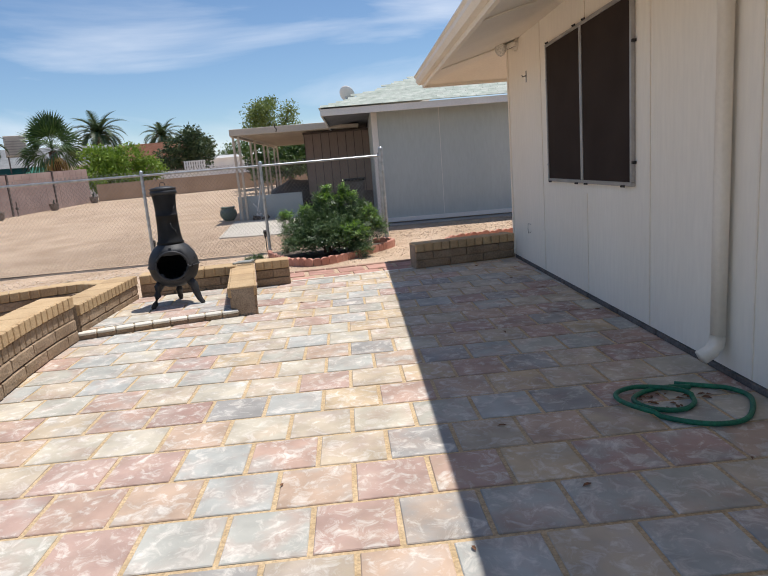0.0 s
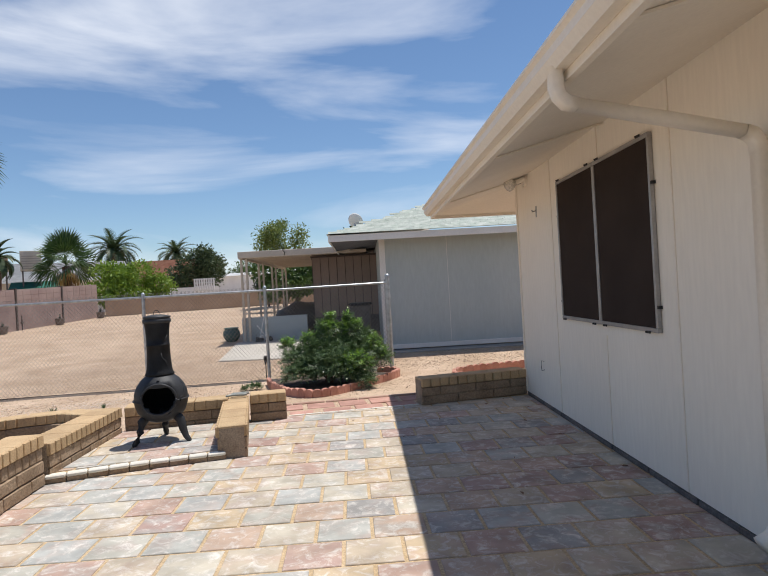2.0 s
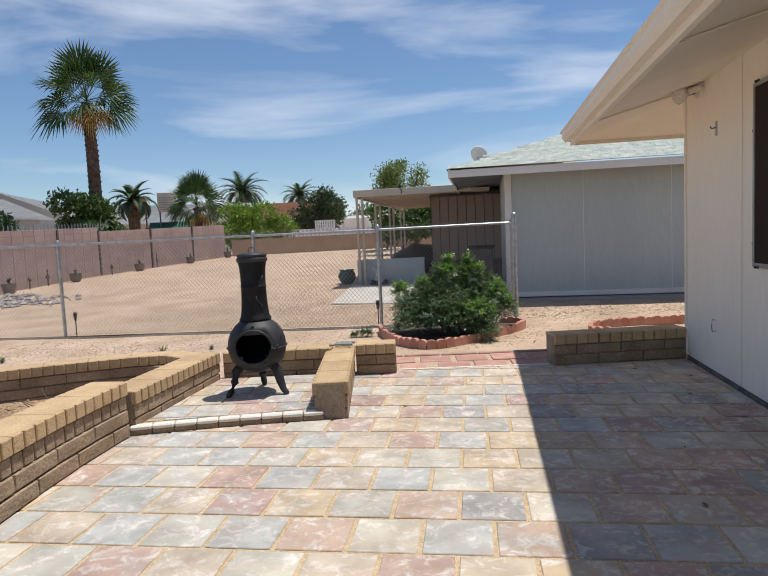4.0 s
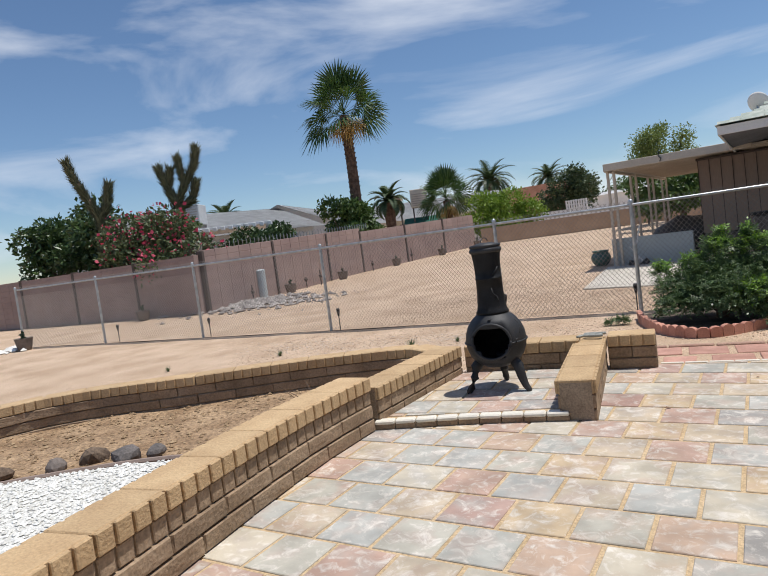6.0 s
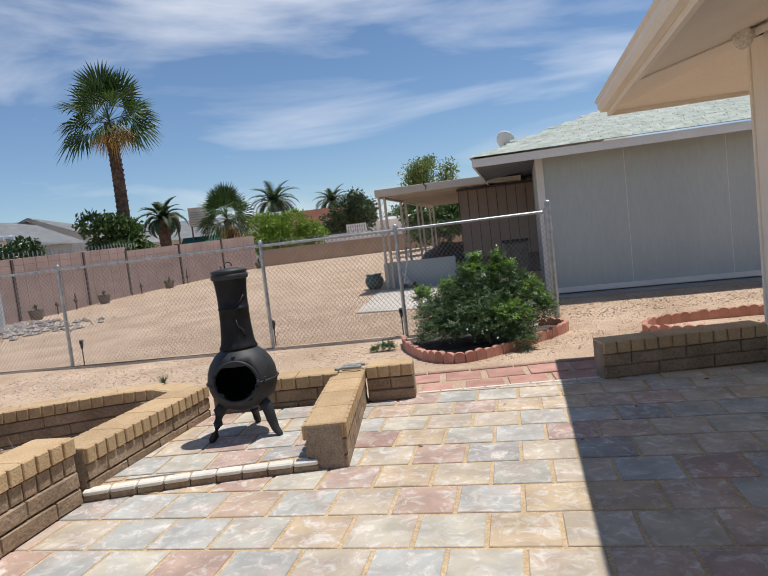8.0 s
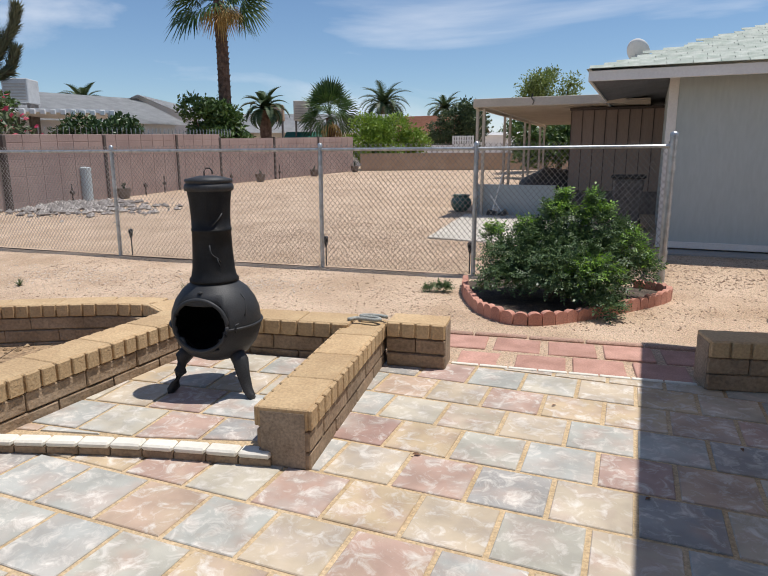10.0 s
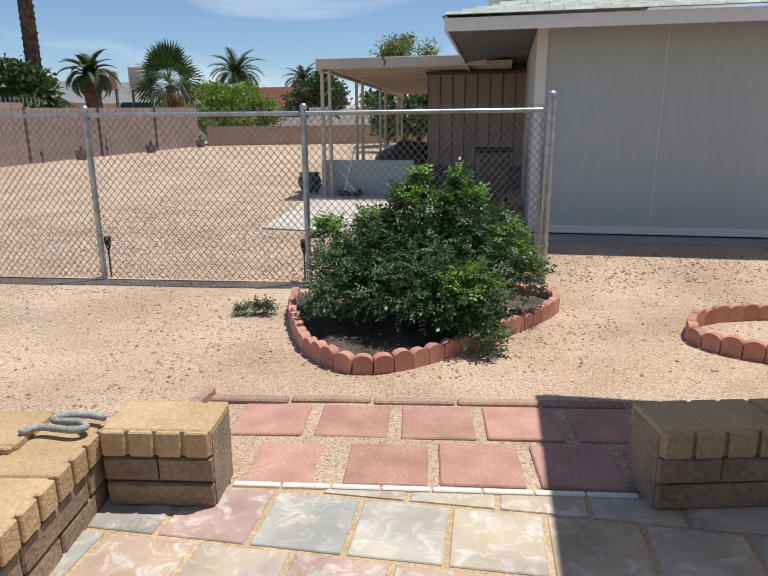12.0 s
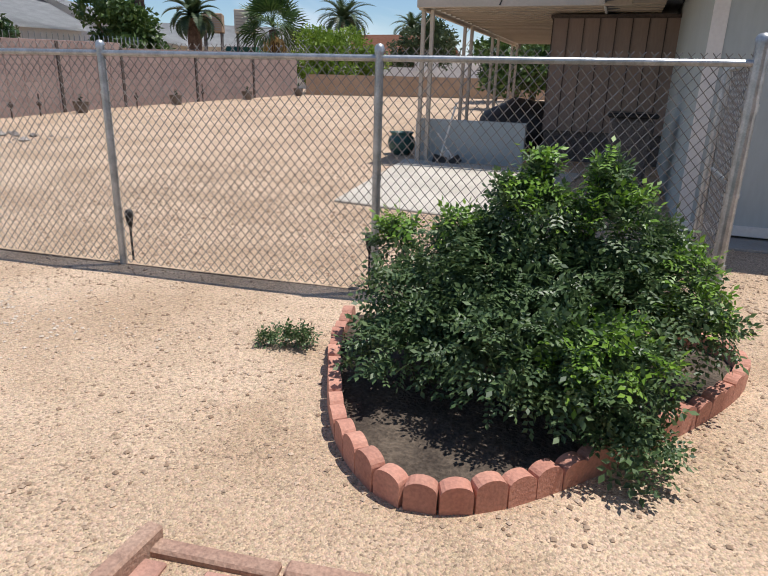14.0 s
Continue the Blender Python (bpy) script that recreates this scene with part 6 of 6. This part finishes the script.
for i, (x, y, w, hh_) in enumerate(((-60, 62, 6, 5), (-45, 72, 6, 5.4), (-34, 66, 5, 5), (-52, 40, 5, 5.5), (-8, 80, 6, 5.2), (-75, 45, 7, 6), (-15, 95, 8, 5.5), (2, 70, 6, 6))):
    leafy("far_tree", "distant dark green tree among the houses", x, y, 0.7, lumps(30 + i, 10, w * 0.5, 1.2, hh_ * 0.5, hh_ * 0.85, w * 0.22), 2200, 0.2, M_TREE, 0.2, hh_ * 0.5, 40 + i)


def joshua(label, x, y, z, limbs, seed):
    """A joshua tree: thick limbs clothed in short stiff spikes."""
    t = thing("joshua_tree", label, "joshua tree", (x, y, z))
    t.scale = (1.05, 1.05, 1.17)
    g = random.Random(seed)
    for pts_, r in limbs:
        bm = bmesh.new()
        tube(bm, pts_, r, 9)
        lb = part("limb", bm, M_BARK, t)
        verts, faces = [], []
        line = [Vector(p) for p in pts_]
        for a, b in zip(line, line[1:]):
            n = int((b - a).length * 480)
            d = (b - a).normalized()
            u = d.cross(Vector((0, 1, 0.1))).normalized()
            v = d.cross(u)
            for i in range(n):
                c = a + (b - a) * g.random()
                an = g.uniform(0, 6.28)
                o = (u * math.cos(an) + v * math.sin(an))
                tip = c + o * (r * 0.8 + g.uniform(0.09, 0.19)) + d * g.uniform(0.10, 0.24)
                s = o.cross(d) * 0.03
                i0 = len(verts)
                verts += [tuple(c + o * r * 0.8 + s), tuple(c + o * r * 0.8 - s), tuple(tip)]
                faces.append((i0, i0 + 1, i0 + 2))
        soup("spikes", verts, faces, M_YUCCA, lb)
    return t


joshua("joshua tree with thick spiky grey-green limbs", -17.1, 16.7, 0.1,
       [([(0, 0, -0.1), (0.05, 0, 1.6), (0.1, 0, 3.1)], 0.13), ([(0.1, 0, 3.1), (-0.10, -0.1, 3.6), (-0.28, -0.25, 4.25)], 0.10), ([(-0.1, -0.1, 3.6), (0.02, 0, 4.2)], 0.10),
        ([(0.1, 0, 3.1), (0.35, 0.3, 3.75), (0.62, 0.55, 4.3), (0.7, 0.62, 4.75)], 0.10), ([(0.3, 0.25, 3.7), (0.20, 0.2, 4.5)], 0.09), ([(0.1, 0, 3.0), (0.45, 0.4, 3.2), (0.62, 0.5, 3.75)], 0.10)], 3)
joshua("smaller joshua tree with two spiky limbs", -19.0, 14.9, 0.1,
       [([(0, 0, -0.1), (0.05, 0, 1.6), (0.1, 0, 2.9)], 0.12), ([(0.1, 0, 2.9), (-0.05, -0.3, 3.6), (-0.15, -0.55, 4.15), (-0.2, -0.7, 4.65)], 0.10), ([(0.1, 0, 2.9), (0.25, 0.2, 3.3), (0.35, 0.35, 3.95)], 0.11)], 4)


# ---- houses beyond the wall ----
def far_house(label, x, y, z, w, d, h, rise, yaw, wallm, roofm, windows=2, over=0.5):
    t = thing("far_house", label, "house", (x, y, z))
    t.rotation_euler = (0, 0, radians(yaw))
    bm = bmesh.new()
    box(bm, (-w / 2, -d / 2, -0.3), (w / 2, d / 2, h))
    v = [bm.verts.new(p) for p in ((-w / 2, -d / 2, h), (w / 2, -d / 2, h), (0, -d / 2, h + rise))]
    bm.faces.new(v)
    v = [bm.verts.new(p) for p in ((-w / 2, d / 2, h), (w / 2, d / 2, h), (0, d / 2, h + rise))]
    bm.faces.new(v)
    part("wall", bm, wallm, t)
    for s in (-1, 1):
        bm = bmesh.new()
        k = (w / 2 + over) / (w / 2)
        v = [bm.verts.new(p) for p in ((0, -d / 2 - over, h + rise + 0.02), (0, d / 2 + over, h + rise + 0.02), (s * w / 2 * k, d / 2 + over, h + rise * (1 - k) + 0.02), (s * w / 2 * k, -d / 2 - over, h + rise * (1 - k) + 0.02))]
        bm.faces.new(v if s > 0 else v[::-1])
        bmesh.ops.solidify(bm, geom=bm.faces[:], thickness=0.14)
        part("roof", bm, roofm, t)
    for i in range(windows):
        xx = -w / 2 + w * (i + 1) / (windows + 1)
        bm = bmesh.new()
        box(bm, (xx - 0.5, -d / 2 - 0.03, 1.0), (xx + 0.5, -d / 2 - 0.002, 2.0), bevel=0.01)
        win = part("window", bm, M_SCREEN, t)
        for lo, hi in (((xx - 0.56, 0.94), (xx + 0.56, 1.0)), ((xx - 0.56, 2.0), (xx + 0.56, 2.06))):
            bm = bmesh.new()
            box(bm, (lo[0], -d / 2 - 0.05, lo[1]), (hi[0], -d / 2 - 0.003, hi[1]))
            part("window_frame", bm, M_WHITE, win)
    return t


far_house("pale house with grey gabled roof beyond the block wall", -24.9, 33.4, 0.5, 6.4, 9.0, 2.55, 1.35, 22, M_WHITE, M_ROOF_GREY, 2, 0.6)
far_house("long house with pale grey roof behind the palms", -24.5, 42.0, 0.6, 8.0, 17.0, 2.4, 1.3, -62, M_HOUSE, M_ROOF_GREY, 3)
far_house("house with red tiled roof in the distance", -19.5, 62.5, 0.7, 7.0, 10.0, 2.9, 1.6, 85, M_TANWALL, M_ROOF_RED, 2)
far_house("distant white house with a low pale roof", -9.5, 60.0, 0.7, 8.0, 9.0, 2.4, 0.35, 80, M_WHITE, M_WHITE, 2)
far_house("distant low house with pale roof", -45.0, 55.0, 0.7, 9.0, 14.0, 2.6, 1.3, 60, M_WHITE, M_ROOF_GREY, 2)
far_house("dark-roofed house behind the oleander", -25.5, 23.5, 0.4, 9.0, 11.0, 2.5, 1.35, -20, M_WHITE, M_ROOF_GREY, 2)
wc = thing("white_patio_cover", "white flat patio cover with scalloped slats on posts", "patio cover", (-18.6, 20.0, 0.3))
wc.rotation_euler = (0, 0, radians(42))
bm = bmesh.new()
box(bm, (-1.9, -1.5, 2.5), (2.1, 2.2, 2.62))
part("roof_panel", bm, M_WHITE, wc)
for i in range(14):
    bm = bmesh.new()
    box(bm, (-1.9 + i * 0.3, -1.75, 2.42), (-1.75 + i * 0.3, -1.5, 2.58), bevel=0.01)
    part("rafter_tail", bm, M_WHITE, wc)
for x in (-1.8, 2.0):
    bm = bmesh.new()
    box(bm, (x - 0.09, -1.45, -0.2), (x + 0.09, -1.27, 2.5), bevel=0.01)
    part("post", bm, M_WHITE, wc)
awn = thing("green_awning", "dark green canvas awning on a far house", "awning", (-19.2, 38.6, 2.3))
bm = bmesh.new()
v = [bm.verts.new(p) for p in ((-1.3, 0, 0.6), (1.6, 1.2, 0.6), (1.9, 0.3, 0.1), (-1.0, -0.9, 0.1), (1.9, 0.3, -0.15), (-1.0, -0.9, -0.15))]
bm.faces.new(v[:4]), bm.faces.new((v[3], v[2], v[4], v[5]))
part("canvas", bm, M_GREENAWN, awn)
for x, y, z, w, h, mm in ((-20.9, 38.0, 3.55, 1.1, 0.95, M_TANWALL), (-19.4, 38.9, 3.55, 1.15, 1.2, M_CONC), (-20.3, 20.2, 3.25, 0.9, 0.85, M_ROOF_GREY)):
    ac = thing("rooftop_cooler", "boxy metal cooler unit standing on a roof", "cooler", (x, y, z), "rooftop coolers")
    ac.rotation_euler = (0, 0, radians(28))
    bm = bmesh.new()
    box(bm, (-w / 2, -w / 2, 0), (w / 2, w / 2, h), bevel=0.03)
    part("housing", bm, mm, ac)
    for k in range(6):
        bm = bmesh.new()
        box(bm, (-w / 2 + 0.08, -w / 2 - 0.02, 0.1 + k * h / 8), (w / 2 - 0.08, -w / 2 - 0.002, 0.14 + k * h / 8))
        part("louvre", bm, M_CONC_DK, ac)
    bm = bmesh.new()
    for a_ in (-0.4, 0.4):
        box(bm, (a_ * w - 0.04, -0.4 * w, -1.2), (a_ * w + 0.04, 0.4 * w, -0.001))
    part("stand", bm, M_FOOTING, ac)
bm = bmesh.new()
for i in range(46):
    y = 15 + i * 0.2
    x = BWX + 0.25 - 0.02 * i
    cyl(bm, (x, y, ground_z(x, y) + 1.7), (x - 0.05, y + 0.05, ground_z(x, y) + 1.98), 0.008, seg=4)
    cyl(bm, (x, y, ground_z(x, y) + 1.7), (x + 0.07, y - 0.05, ground_z(x, y) + 1.93), 0.008, seg=4)
tagged(part("wall_spikes", bm, M_GALV), "row of thin metal spikes along the block wall's top", "spikes")


# ---- tiles ----
PXT = PYT = 0.3195
TILE_O, TILE_A = (-0.150, 2.775), radians(1.2)
FLOOR_OUT = [(-0.95, -5.8), (2.685, -5.8), (2.685, 7.91), (1.40, 7.752), (-0.13, 7.563), (-1.95, 7.335), (-1.90, 5.5)]
tm = bmesh.new()
tw_, th_ = PXT - 0.021, PYT - 0.021
slab_piece(tm, [(-tw_ / 2, -th_ / 2), (tw_ / 2, -th_ / 2), (tw_ / 2, th_ / 2), (-tw_ / 2, th_ / 2)], -0.012, 0.0, 0.0035)
tm = mesh_of("tile", tm, M_TILE)
rest = bmesh.new()
rt = random.Random(21)
ca_, sa_ = math.cos(TILE_A), math.sin(TILE_A)
for j in range(-28, 18):
    for i in range(-8, 12):
        u, v = (i + (0.0 if j % 2 else 0.5)) * PXT, (j + 0.5) * PYT
        x, y = TILE_O[0] + u * ca_ - v * sa_, TILE_O[1] + u * sa_ + v * ca_
        poly = [(x + a * ca_ - b * sa_, y + a * sa_ + b * ca_) for a, b in ((-tw_ / 2, -th_ / 2), (tw_ / 2, -th_ / 2), (tw_ / 2, th_ / 2), (-tw_ / 2, th_ / 2))]
        full = area(poly)
        for a, b in zip(FLOOR_OUT, FLOOR_OUT[1:] + FLOOR_OUT[:1]):
            if len(poly) > 2:
                poly = clip(poly, a, b)
        if len(poly) < 3 or area(poly) < 0.004:
            continue
        dz = rt.uniform(-0.001, 0.0012)
        if y < 2.0:
            slab_piece(rest, poly, -0.012, 0.0, 0.0035)
        elif area(poly) > full * 0.99:
            piece("tile", tm, floor, Matrix.Translation((x, y, dz)) @ pose(0, 0, 0, rt.uniform(-0.15, 0.15), rt.uniform(-0.15, 0.15), 1.2 + rt.uniform(-0.3, 0.3)))
        else:
            bm = bmesh.new()
            slab_piece(bm, poly, -0.012, 0.0, 0.0035)
            part("tile", bm, M_TILE, floor)
tagged(part("tiles_behind", rest, M_TILE_J, floor), kind="stuff")
HIN = [(-1.72, 5.63), (-1.10, 5.84), (-0.47, 6.01), (-0.71, 7.19), (-1.72, 7.03)]
for j in range(-3, 6):
    for i in range(-3, 5):
        x, y = -1.2 + (i + 0.5 * (j % 2)) * PXT, 6.3 + j * PYT
        c, s = math.cos(0.13), math.sin(0.13)
        poly = [(-1.2 + (px + 1.2) * c - (py - 6.3) * s, 6.3 + (px + 1.2) * s + (py - 6.3) * c) for px, py in ((x - tw_ / 2, y - th_ / 2), (x + tw_ / 2, y - th_ / 2), (x + tw_ / 2, y + th_ / 2), (x - tw_ / 2, y + th_ / 2))]
        for a, b in zip(HIN, HIN[1:] + HIN[:1]):
            if len(poly) > 2:
                poly = clip(poly, a, b)
        if len(poly) < 3 or area(poly) < 0.004:
            continue
        bm = bmesh.new()
        slab_piece(bm, poly, RZ - 0.012, RZ, 0.0035)
        part("tile", bm, M_TILE, hearth)
